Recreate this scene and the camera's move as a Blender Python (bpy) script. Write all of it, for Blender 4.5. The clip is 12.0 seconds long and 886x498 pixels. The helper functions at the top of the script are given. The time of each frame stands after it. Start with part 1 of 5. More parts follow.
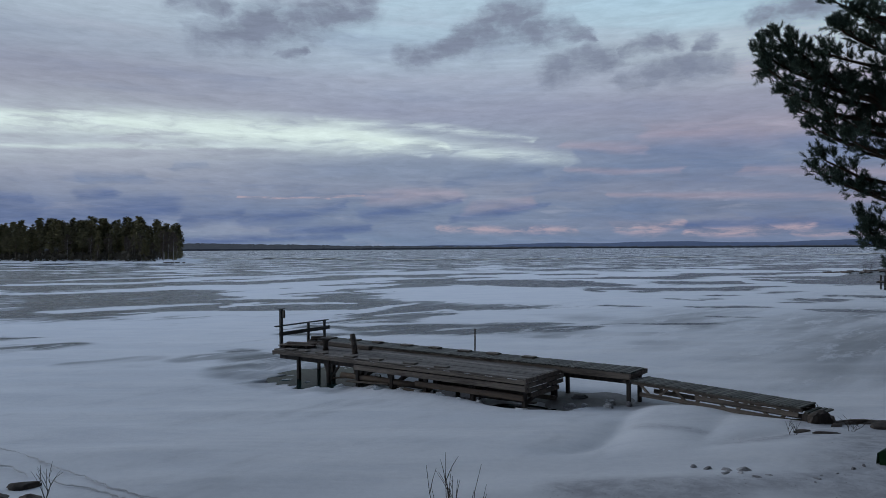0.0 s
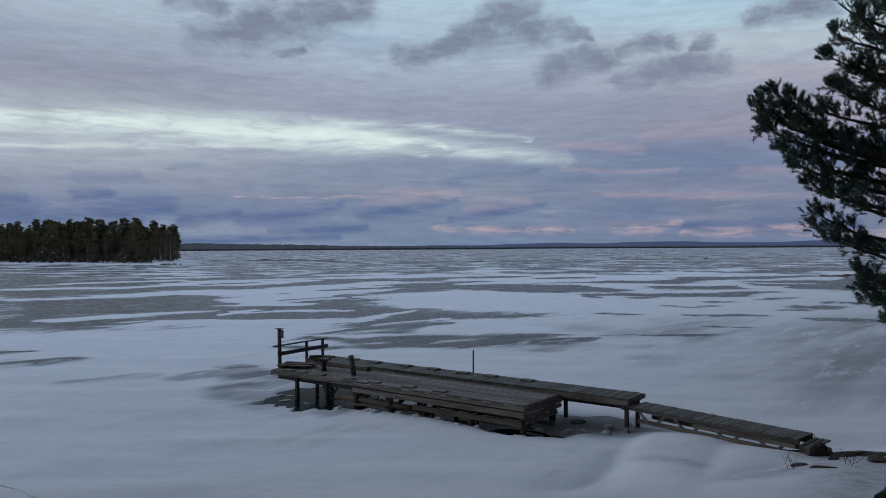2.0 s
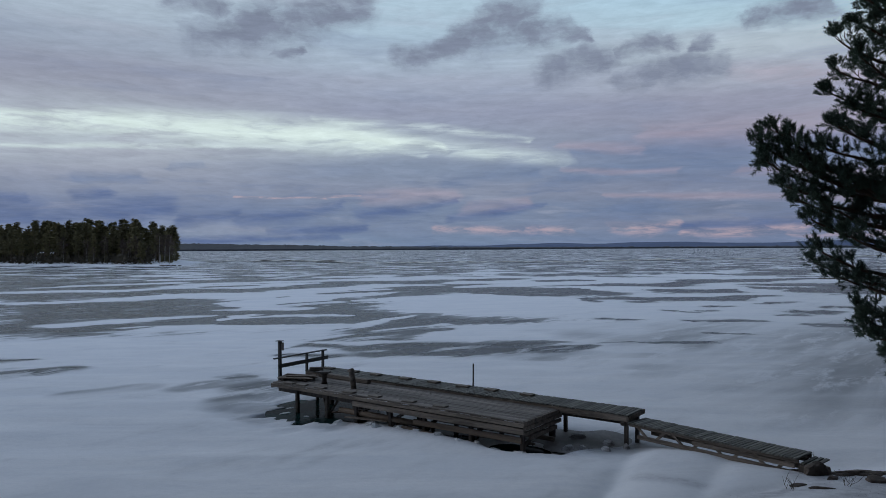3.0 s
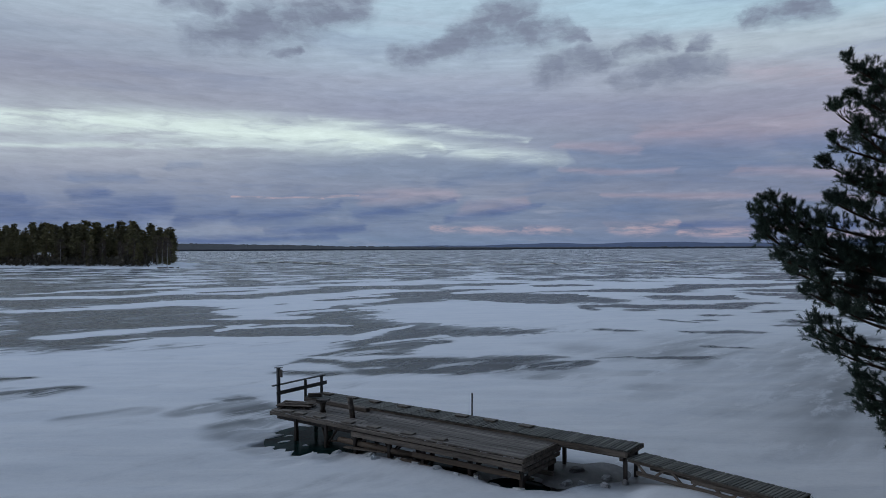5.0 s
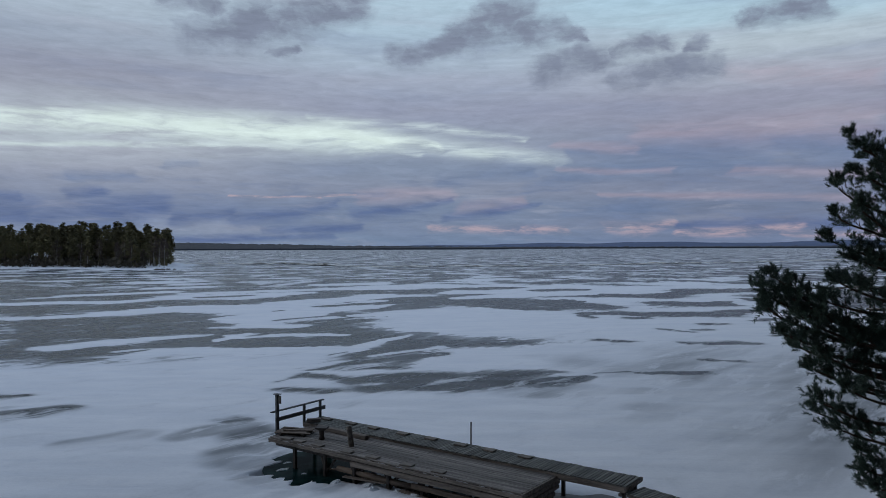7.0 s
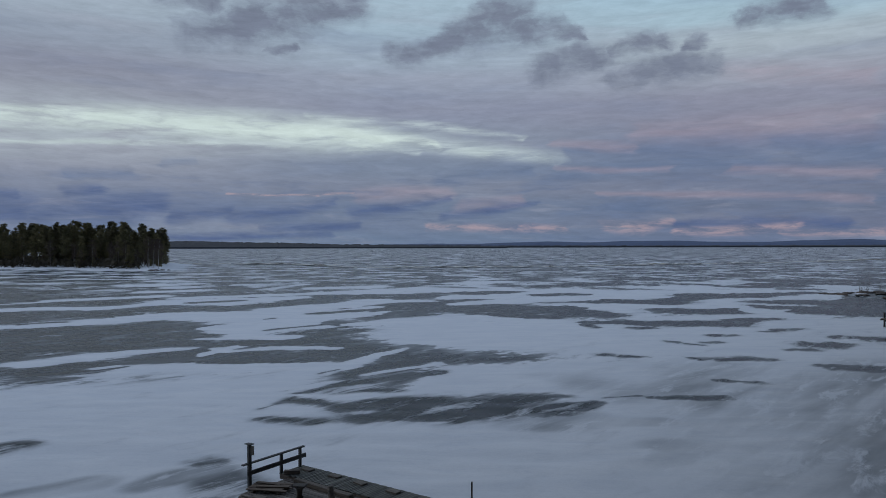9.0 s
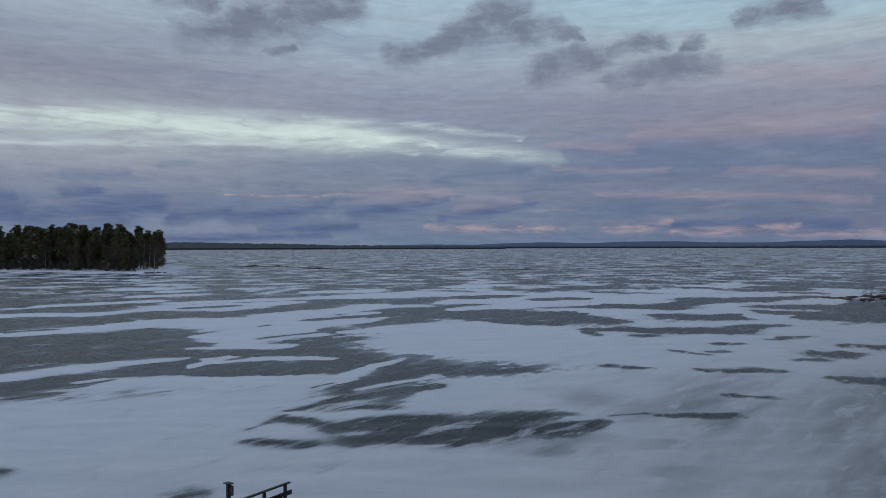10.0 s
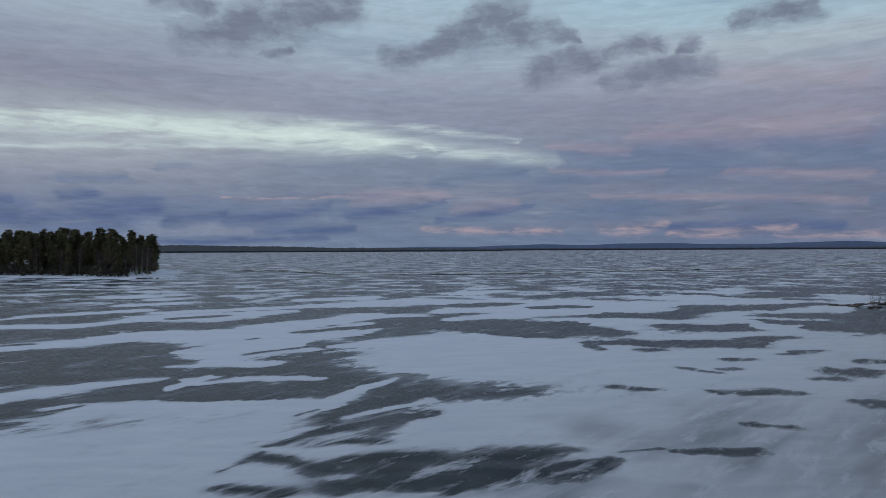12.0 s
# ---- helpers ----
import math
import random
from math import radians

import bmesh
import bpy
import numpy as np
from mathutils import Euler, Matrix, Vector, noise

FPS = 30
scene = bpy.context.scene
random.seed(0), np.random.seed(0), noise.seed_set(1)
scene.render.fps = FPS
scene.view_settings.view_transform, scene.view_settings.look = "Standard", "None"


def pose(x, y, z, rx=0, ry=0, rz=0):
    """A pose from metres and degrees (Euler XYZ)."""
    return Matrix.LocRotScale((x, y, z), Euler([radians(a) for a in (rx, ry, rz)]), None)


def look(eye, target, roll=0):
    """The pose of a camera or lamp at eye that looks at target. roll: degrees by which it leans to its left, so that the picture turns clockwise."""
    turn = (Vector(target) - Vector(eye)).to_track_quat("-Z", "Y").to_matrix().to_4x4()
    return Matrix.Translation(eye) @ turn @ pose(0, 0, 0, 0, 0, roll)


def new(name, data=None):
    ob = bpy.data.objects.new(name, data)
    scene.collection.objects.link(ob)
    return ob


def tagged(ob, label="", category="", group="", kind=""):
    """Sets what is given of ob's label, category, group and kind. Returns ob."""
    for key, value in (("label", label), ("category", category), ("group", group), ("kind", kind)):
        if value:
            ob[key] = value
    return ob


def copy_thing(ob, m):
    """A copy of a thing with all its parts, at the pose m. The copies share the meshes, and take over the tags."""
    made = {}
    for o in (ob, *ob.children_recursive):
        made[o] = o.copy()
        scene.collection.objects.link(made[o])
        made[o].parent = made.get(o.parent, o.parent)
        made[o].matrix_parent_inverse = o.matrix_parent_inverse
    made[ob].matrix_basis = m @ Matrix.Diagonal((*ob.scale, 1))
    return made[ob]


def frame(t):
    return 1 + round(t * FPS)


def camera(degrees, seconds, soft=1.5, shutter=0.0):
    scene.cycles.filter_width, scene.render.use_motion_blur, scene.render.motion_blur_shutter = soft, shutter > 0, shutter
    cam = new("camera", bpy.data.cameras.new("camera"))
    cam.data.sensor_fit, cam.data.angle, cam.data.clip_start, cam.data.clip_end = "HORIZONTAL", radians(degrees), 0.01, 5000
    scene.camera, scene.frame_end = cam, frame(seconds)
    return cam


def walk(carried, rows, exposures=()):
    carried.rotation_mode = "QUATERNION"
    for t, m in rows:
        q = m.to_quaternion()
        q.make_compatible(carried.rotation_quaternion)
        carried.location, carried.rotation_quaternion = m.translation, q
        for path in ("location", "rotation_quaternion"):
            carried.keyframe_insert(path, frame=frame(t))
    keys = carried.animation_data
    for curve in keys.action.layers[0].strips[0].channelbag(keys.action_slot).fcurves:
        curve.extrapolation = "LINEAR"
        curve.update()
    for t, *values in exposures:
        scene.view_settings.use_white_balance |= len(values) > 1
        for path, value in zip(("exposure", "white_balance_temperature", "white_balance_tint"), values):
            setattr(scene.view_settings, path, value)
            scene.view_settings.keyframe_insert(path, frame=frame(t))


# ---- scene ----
cam = camera(62.8, 12.0, soft=0.62)
walk(cam, [
    (0, pose(4.926, -21.031, 4.324, 89.94, 0.31, 0.02)),
    (0.5, pose(4.926, -21.032, 4.454, 89.93, 0.33, -0.04)),
    (1, pose(4.921, -21.048, 4.600, 89.92, 0.33, -0.09)),
    (1.5, pose(4.911, -21.052, 4.754, 89.92, 0.31, -0.15)),
    (2, pose(4.898, -21.062, 4.922, 89.93, 0.29, -0.20)),
    (2.5, pose(4.886, -21.092, 5.103, 89.93, 0.28, -0.23)),
    (3, pose(4.876, -21.110, 5.288, 89.95, 0.27, -0.26)),
    (5, pose(4.851, -21.109, 6.095, 89.94, 0.25, -0.43)),
    (5.5, pose(4.839, -21.100, 6.299, 89.94, 0.23, -0.48)),
    (6, pose(4.828, -21.100, 6.510, 89.93, 0.20, -0.53)),
    (6.5, pose(4.813, -21.111, 6.719, 89.92, 0.18, -0.59)),
    (7, pose(4.800, -21.110, 6.904, 89.89, 0.17, -0.65)),
    (7.3, pose(4.800, -21.020, 7.015, 89.87, 0.15, -0.68)),
    (8, pose(4.825, -19.980, 7.290, 89.80, 0.10, -0.74)),
    (9, pose(4.864, -18.351, 7.692, 89.77, 0.08, -0.81)),
    (9.5, pose(4.872, -17.508, 7.930, 89.80, 0.10, -0.87)),
    (10, pose(4.908, -16.709, 8.152, 89.83, 0.13, -0.94)),
    (10.5, pose(4.962, -15.916, 8.352, 89.87, 0.16, -1.01)),
    (11, pose(5.017, -15.109, 8.534, 89.91, 0.20, -1.07)),
    (11.5, pose(5.072, -14.342, 8.705, 89.96, 0.23, -1.13)),
    (12, pose(5.121, -13.579, 8.868, 90.00, 0.26, -1.16)),
], exposures=[(0, -1.0), (7, -1.0), (9, -1.22), (12, -1.22)])

# ---- world and light ----
def node(tree, kind, **values):
    n = tree.nodes.new(kind)
    for key, value in values.items():
        if key == "op":
            n.operation = value
        elif key == "blend":
            n.data_type, n.blend_type = "RGBA", value
        elif key == "clamped":
            n.use_clamp = value
        else:
            n.inputs[int(key[1:])].default_value = value
    return n


def plug(tree, out, into):
    tree.links.new(out, into)


def maths(tree, op, a, b=None, c=None, clamped=False):
    n = node(tree, "ShaderNodeMath", op=op, clamped=clamped)
    for k, v in enumerate((a, b, c)):
        if v is None:
            continue
        if isinstance(v, (int, float)):
            n.inputs[k].default_value = v
        else:
            plug(tree, v, n.inputs[k])
    return n.outputs[0]


def vmath(tree, op, a, b=None, scale=None):
    n = node(tree, "ShaderNodeVectorMath", op=op)
    for k, v in enumerate((a, b)):
        if v is None:
            continue
        if isinstance(v, (tuple, list)):
            n.inputs[k].default_value = v
        else:
            plug(tree, v, n.inputs[k])
    if scale is not None:
        n.inputs["Scale"].default_value = scale
    return n.outputs["Value"] if op in ("DOT_PRODUCT", "LENGTH", "DISTANCE") else n.outputs["Vector"]


def mixed(tree, fac, a, b, blend="MIX"):
    n = tree.nodes.new("ShaderNodeMix")
    n.data_type, n.blend_type = "RGBA", blend
    for sock, v in ((n.inputs[0], fac), (n.inputs[6], a), (n.inputs[7], b)):
        if isinstance(v, (int, float)):
            sock.default_value = v
        elif isinstance(v, (tuple, list)):
            sock.default_value = (*v, 1)[:4]
        else:
            plug(tree, v, sock)
    return n.outputs[2]


def noised(tree, vector, scale, detail=4.0, rough=0.5, distort=0.0, colour=False):
    n = tree.nodes.new("ShaderNodeTexNoise")
    plug(tree, vector, n.inputs["Vector"])
    n.inputs["Scale"].default_value, n.inputs["Detail"].default_value = scale, detail
    n.inputs["Roughness"].default_value, n.inputs["Distortion"].default_value = rough, distort
    return n.outputs["Color"] if colour else n.outputs[0]


def ranged(tree, value, a, b, c=0.0, d=1.0, smooth=True):
    n = tree.nodes.new("ShaderNodeMapRange")
    n.interpolation_type = "SMOOTHSTEP" if smooth else "LINEAR"
    plug(tree, value, n.inputs[0])
    for k, v in enumerate((a, b, c, d)):
        n.inputs[k + 1].default_value = v
    return n.outputs[0]


SKY = 2.0  # how bright the whole sky is
world = bpy.data.worlds.new("dusk_sky")
scene.world = world
world.use_nodes = True
wt = world.node_tree
wt.nodes.clear()
where = wt.nodes.new("ShaderNodeTexCoord").outputs["Generated"]
split = wt.nodes.new("ShaderNodeSeparateXYZ")
plug(wt, where, split.inputs[0])
sx, sy, sz = split.outputs
azimuth = maths(wt, "MULTIPLY", maths(wt, "ARCTAN2", sx, sy), 57.2958)
elevation = maths(wt, "MULTIPLY", maths(wt, "ARCSINE", sz), 57.2958)
join = wt.nodes.new("ShaderNodeCombineXYZ")
plug(wt, azimuth, join.inputs[0])
plug(wt, elevation, join.inputs[1])
place = join.outputs[0]
# wispy bending of all cloud shapes
def bent(stretch, much, detail=7, rough=0.6):
    wave = noised(wt, vmath(wt, "MULTIPLY", place, stretch), 1.0, detail, rough, colour=True)
    return vmath(wt, "ADD", place, vmath(wt, "MULTIPLY", vmath(wt, "SUBTRACT", wave, (0.5, 0.5, 0.5)), much))


streaky = bent((0.10, 0.55, 1.0), (5.0, 0.95, 0))
slanted = bent((0.17, 0.75, 1.0), (3.5, 0.8, 0))
lumpy = bent((0.34, 0.6, 1.0), (3.0, 1.7, 0), 8, 0.62)


def tone(r, g, b):
    """A colour of the sky as the eye sees it, 0 to 255."""
    return tuple(((v / 255 + 0.055) / 1.055) ** 2.4 * k for v, k in ((r, 1.07), (g, 1.10), (b, 1.07)))


def cloud(points, reach, a0, e0, r0, a1, e1, r1):
    """Cover, 0 to 1, of a cloud stroke from azimuth a0, elevation e0 to a1, e1 with half-widths r0 and r1, in degrees."""
    bx, by = a1 - a0, e1 - e0
    off = vmath(wt, "SUBTRACT", points, (a0, e0, 0))
    along = maths(wt, "MULTIPLY", vmath(wt, "DOT_PRODUCT", off, (bx, by, 0)), 1 / (bx * bx + by * by), clamped=True)
    on = node(wt, "ShaderNodeVectorMath", op="SCALE")
    on.inputs[0].default_value = (bx, by, 0)
    plug(wt, along, on.inputs["Scale"])
    wide = maths(wt, "MULTIPLY_ADD", along, r1 - r0, r0)
    return ranged(wt, maths(wt, "DIVIDE", vmath(wt, "DISTANCE", off, on.outputs[0]), wide), reach, 0.0)


lately = None


def clouds(points, strokes, reach=2.2):
    global lately
    total = None
    for stroke in strokes:
        # each stroke follows the one before, so that few values wait at a time
        after = points
        if lately is not None:
            nudge = node(wt, "ShaderNodeVectorMath", op="MULTIPLY_ADD")
            plug(wt, lately, nudge.inputs[0])
            nudge.inputs[1].default_value = (1e-6, 1e-6, 1e-6)
            plug(wt, points, nudge.inputs[2])
            after = nudge.outputs[0]
        one = cloud(after, reach, *stroke)
        total = one if total is None else maths(wt, "MAXIMUM", total, one)
        lately = total
    return total


def column(stops_):
    """The open sky's colour from the horizon up, at one side of the view."""
    ramp = wt.nodes.new("ShaderNodeValToRGB")
    plug(wt, ranged(wt, elevation, 0, 90, 0, 1, smooth=False), ramp.inputs[0])
    ramp.color_ramp.interpolation = "EASE"
    elements = ramp.color_ramp.elements
    stops_ = tuple(stops_) + ((26, (165, 180, 202)), (38, (158, 172, 195)), (54, (152, 170, 199)), (90, (147, 166, 198)))
    elements[0].position, elements[0].color = stops_[0][0] / 90, (*tone(*stops_[0][1]), 1)
    elements[1].position, elements[1].color = 1.0, (*tone(*stops_[-1][1]), 1)
    for e, c in stops_[1:-1]:
        elements.new(e / 90).color = (*tone(*c), 1)
    return ramp.outputs[0]


air = wt.nodes.new("ShaderNodeTexSky")
air.sky_type, air.sun_disc = "NISHITA", False
air.sun_elevation, air.sun_rotation = radians(17), radians(-75)
west = column(((0.4, (118, 134, 162)), (1.8, (112, 126, 157)), (3.1, (112, 124, 156)), (4.4, (132, 140, 164)), (6.2, (149, 154, 173)), (7.6, (149, 150, 168)), (11, (148, 152, 170)), (12.7, (143, 147, 167)), (14.8, (150, 160, 180)), (17, (165, 178, 196)), (19, (170, 183, 200))))
north = column(((0.4, (110, 127, 157)), (1.8, (116, 129, 157)), (3.1, (113, 127, 156)), (4.4, (127, 135, 159)), (6.2, (126, 138, 163)), (8.3, (138, 147, 169)), (10.6, (142, 148, 172)), (12.7, (154, 162, 184)), (14.5, (163, 177, 197)), (16.5, (166, 186, 206)), (19, (171, 193, 212))))
east = column(((0.4, (106, 119, 150)), (1.8, (113, 121, 149)), (3.1, (108, 119, 147)), (4.4, (118, 125, 151)), (6.2, (112, 124, 154)), (7.6, (118, 127, 157)), (9.2, (136, 138, 161)), (10.6, (144, 146, 168)), (12.7, (160, 167, 185)), (14.5, (173, 185, 199)), (16.5, (170, 194, 212)), (19, (163, 194, 216))))
sky = mixed(wt, ranged(wt, azimuth, -26, -2), west, north)
sky = mixed(wt, ranged(wt, azimuth, 2, 24), sky, east)
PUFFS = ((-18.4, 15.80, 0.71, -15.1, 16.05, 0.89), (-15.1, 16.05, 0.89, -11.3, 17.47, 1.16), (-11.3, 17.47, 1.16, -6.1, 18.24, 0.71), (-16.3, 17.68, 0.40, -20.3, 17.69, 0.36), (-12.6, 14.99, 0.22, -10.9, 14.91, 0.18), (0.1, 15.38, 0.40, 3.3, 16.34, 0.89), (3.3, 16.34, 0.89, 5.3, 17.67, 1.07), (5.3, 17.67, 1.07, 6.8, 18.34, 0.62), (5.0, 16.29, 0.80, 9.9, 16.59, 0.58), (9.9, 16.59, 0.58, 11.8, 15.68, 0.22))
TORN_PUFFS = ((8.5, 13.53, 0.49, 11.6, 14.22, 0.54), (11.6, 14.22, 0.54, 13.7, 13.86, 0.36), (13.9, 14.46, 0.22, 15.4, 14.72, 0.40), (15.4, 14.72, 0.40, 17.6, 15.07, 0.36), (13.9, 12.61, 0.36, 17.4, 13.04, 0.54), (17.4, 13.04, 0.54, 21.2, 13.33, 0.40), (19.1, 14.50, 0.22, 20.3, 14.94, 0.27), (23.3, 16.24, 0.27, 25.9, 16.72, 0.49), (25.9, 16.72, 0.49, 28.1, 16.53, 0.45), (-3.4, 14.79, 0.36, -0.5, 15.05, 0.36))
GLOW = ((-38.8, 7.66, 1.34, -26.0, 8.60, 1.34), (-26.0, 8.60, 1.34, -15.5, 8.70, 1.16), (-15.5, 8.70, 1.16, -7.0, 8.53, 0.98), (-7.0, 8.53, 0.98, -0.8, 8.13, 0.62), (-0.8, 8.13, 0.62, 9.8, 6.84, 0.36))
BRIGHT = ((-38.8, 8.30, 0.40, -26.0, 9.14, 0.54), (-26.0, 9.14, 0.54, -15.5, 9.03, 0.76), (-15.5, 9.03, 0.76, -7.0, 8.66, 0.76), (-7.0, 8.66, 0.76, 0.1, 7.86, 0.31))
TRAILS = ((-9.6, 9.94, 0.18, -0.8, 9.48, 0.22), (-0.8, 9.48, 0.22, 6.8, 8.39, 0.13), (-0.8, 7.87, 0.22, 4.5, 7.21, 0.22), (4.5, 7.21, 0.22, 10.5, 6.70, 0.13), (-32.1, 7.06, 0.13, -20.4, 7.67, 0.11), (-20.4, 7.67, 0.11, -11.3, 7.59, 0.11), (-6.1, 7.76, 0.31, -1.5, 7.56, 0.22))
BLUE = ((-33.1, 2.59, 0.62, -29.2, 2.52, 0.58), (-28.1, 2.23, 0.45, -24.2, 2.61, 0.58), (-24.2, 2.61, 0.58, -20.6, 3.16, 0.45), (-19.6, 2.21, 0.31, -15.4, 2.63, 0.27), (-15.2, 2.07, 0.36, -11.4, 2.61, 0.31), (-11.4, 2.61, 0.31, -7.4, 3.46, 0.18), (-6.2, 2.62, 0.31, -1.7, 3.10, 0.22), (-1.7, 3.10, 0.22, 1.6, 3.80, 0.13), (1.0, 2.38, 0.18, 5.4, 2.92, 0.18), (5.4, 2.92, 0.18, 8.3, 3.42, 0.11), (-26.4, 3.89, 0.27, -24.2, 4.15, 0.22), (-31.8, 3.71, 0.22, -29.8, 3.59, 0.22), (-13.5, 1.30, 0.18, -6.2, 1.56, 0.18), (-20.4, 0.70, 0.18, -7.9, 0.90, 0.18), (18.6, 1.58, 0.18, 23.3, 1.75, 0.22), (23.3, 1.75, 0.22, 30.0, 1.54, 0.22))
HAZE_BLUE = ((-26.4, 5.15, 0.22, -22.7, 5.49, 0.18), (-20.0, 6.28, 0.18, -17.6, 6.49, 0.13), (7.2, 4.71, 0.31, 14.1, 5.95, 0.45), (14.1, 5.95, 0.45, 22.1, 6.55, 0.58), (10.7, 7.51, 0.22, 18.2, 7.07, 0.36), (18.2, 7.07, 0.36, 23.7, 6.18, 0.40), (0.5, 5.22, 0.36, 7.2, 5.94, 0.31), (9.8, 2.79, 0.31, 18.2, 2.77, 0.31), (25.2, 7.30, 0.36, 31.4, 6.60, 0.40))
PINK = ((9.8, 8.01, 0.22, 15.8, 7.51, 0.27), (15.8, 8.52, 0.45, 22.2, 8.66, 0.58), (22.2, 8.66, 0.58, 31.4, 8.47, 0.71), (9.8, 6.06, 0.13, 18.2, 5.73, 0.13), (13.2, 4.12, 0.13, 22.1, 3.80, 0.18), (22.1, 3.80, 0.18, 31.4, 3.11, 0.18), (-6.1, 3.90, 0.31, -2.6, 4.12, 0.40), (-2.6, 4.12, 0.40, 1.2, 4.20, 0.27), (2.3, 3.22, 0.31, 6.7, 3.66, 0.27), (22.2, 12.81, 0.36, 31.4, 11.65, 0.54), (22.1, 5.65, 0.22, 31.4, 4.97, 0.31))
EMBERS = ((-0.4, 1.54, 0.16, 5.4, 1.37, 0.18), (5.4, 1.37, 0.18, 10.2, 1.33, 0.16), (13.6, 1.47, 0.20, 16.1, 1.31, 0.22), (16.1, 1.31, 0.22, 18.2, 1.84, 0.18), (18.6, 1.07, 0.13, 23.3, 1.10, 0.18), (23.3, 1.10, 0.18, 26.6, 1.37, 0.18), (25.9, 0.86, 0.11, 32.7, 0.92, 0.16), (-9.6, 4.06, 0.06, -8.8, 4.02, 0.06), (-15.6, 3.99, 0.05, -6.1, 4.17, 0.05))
# broad veils in streaks, finer threads within them
veil = noised(wt, vmath(wt, "MULTIPLY", streaky, (0.05, 0.36, 1)), 1.0, 5, 0.55)
wisps = noised(wt, vmath(wt, "MULTIPLY", streaky, (0.16, 1.1, 1)), 1.0, 6, 0.62)
tufts = noised(wt, vmath(wt, "MULTIPLY", lumpy, (0.3, 0.5, 1)), 1.0, 7, 0.62)
threads = noised(wt, vmath(wt, "MULTIPLY", streaky, (0.4, 2.2, 1)), 1.0, 7, 0.66)
low = ranged(wt, elevation, 7.5, 3.5)
sky = mixed(wt, ranged(wt, veil, 0.5, 0.7, 0, 0.35), sky, tone(164, 168, 186))
sky = mixed(wt, ranged(wt, veil, 0.48, 0.3, 0, 0.35), sky, tone(122, 134, 164))
sky = mixed(wt, maths(wt, "MULTIPLY", low, ranged(wt, wisps, 0.5, 0.36, 0, 0.4)), sky, tone(100, 116, 152))
sky = mixed(wt, maths(wt, "MULTIPLY", low, ranged(wt, wisps, 0.54, 0.7, 0, 0.4)), sky, tone(150, 154, 176))
worn = ranged(wt, wisps, 0.32, 0.6, 0.45, 1.0)
ragged_edge = ranged(wt, wisps, 0.62, 0.38, 0.5, 1.0)
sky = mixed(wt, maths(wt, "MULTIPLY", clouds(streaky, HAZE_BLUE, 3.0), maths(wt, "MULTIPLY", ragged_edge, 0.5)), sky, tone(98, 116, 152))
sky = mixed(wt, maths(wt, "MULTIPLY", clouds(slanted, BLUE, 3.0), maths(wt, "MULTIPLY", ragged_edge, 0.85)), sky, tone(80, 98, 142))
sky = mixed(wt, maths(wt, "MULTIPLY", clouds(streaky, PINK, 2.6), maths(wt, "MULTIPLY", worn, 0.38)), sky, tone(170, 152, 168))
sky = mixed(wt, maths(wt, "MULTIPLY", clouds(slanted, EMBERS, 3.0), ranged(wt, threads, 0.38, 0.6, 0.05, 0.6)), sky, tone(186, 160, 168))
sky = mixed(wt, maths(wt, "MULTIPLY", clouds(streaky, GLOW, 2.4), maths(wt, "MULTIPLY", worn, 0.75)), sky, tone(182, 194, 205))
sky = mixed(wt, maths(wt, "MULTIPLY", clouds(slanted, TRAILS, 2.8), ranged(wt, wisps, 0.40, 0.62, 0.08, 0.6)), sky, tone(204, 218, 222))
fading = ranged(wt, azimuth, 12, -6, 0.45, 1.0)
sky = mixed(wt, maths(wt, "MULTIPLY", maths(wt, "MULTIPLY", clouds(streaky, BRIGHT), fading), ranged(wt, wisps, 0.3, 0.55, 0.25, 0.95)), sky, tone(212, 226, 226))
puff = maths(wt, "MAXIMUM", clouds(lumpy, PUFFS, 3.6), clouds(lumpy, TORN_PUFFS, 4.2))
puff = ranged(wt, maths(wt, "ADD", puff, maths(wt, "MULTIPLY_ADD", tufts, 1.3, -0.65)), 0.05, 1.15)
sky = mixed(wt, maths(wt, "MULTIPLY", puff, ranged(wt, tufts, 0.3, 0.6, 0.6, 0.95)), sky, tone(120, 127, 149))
level = wt.nodes.new("ShaderNodeCombineColor")
for k in range(3):
    plug(wt, ranged(wt, threads, 0.25, 0.75, 0.86, 1.14, smooth=False), level.inputs[k])
sky = mixed(wt, 1.0, sky, level.outputs[0], "MULTIPLY")
sky = mixed(wt, 0.97, mixed(wt, 1.0, air.outputs[0], (0.06, 0.06, 0.06), "MULTIPLY"), sky)
# dusk: brightest where the sun went down, darker overhead and behind
facing = vmath(wt, "DOT_PRODUCT", where, (-0.68, 0.70, -0.22))
sky = mixed(wt, ranged(wt, facing, 0.0, -0.8, 0, 0.7), sky, (0.062, 0.098, 0.195))
below = ranged(wt, elevation, -1.0, 0.0)
sky = mixed(wt, below, (0.10, 0.12, 0.17), sky)
shine = wt.nodes.new("ShaderNodeBackground")
shine.inputs[1].default_value = SKY
plug(wt, sky, shine.inputs[0])
sky_out = wt.nodes.new("ShaderNodeOutputWorld")
plug(wt, shine.outputs[0], sky_out.inputs[0])

sun = new("sun", bpy.data.lights.new("sun", "SUN"))
sun.data.energy, sun.data.angle, sun.data.color = 0.8, radians(22), (0.98, 0.97, 1.0)
sun.matrix_world = look((0, 0, 0), (math.sin(radians(112)), math.cos(radians(112)), -0.34))

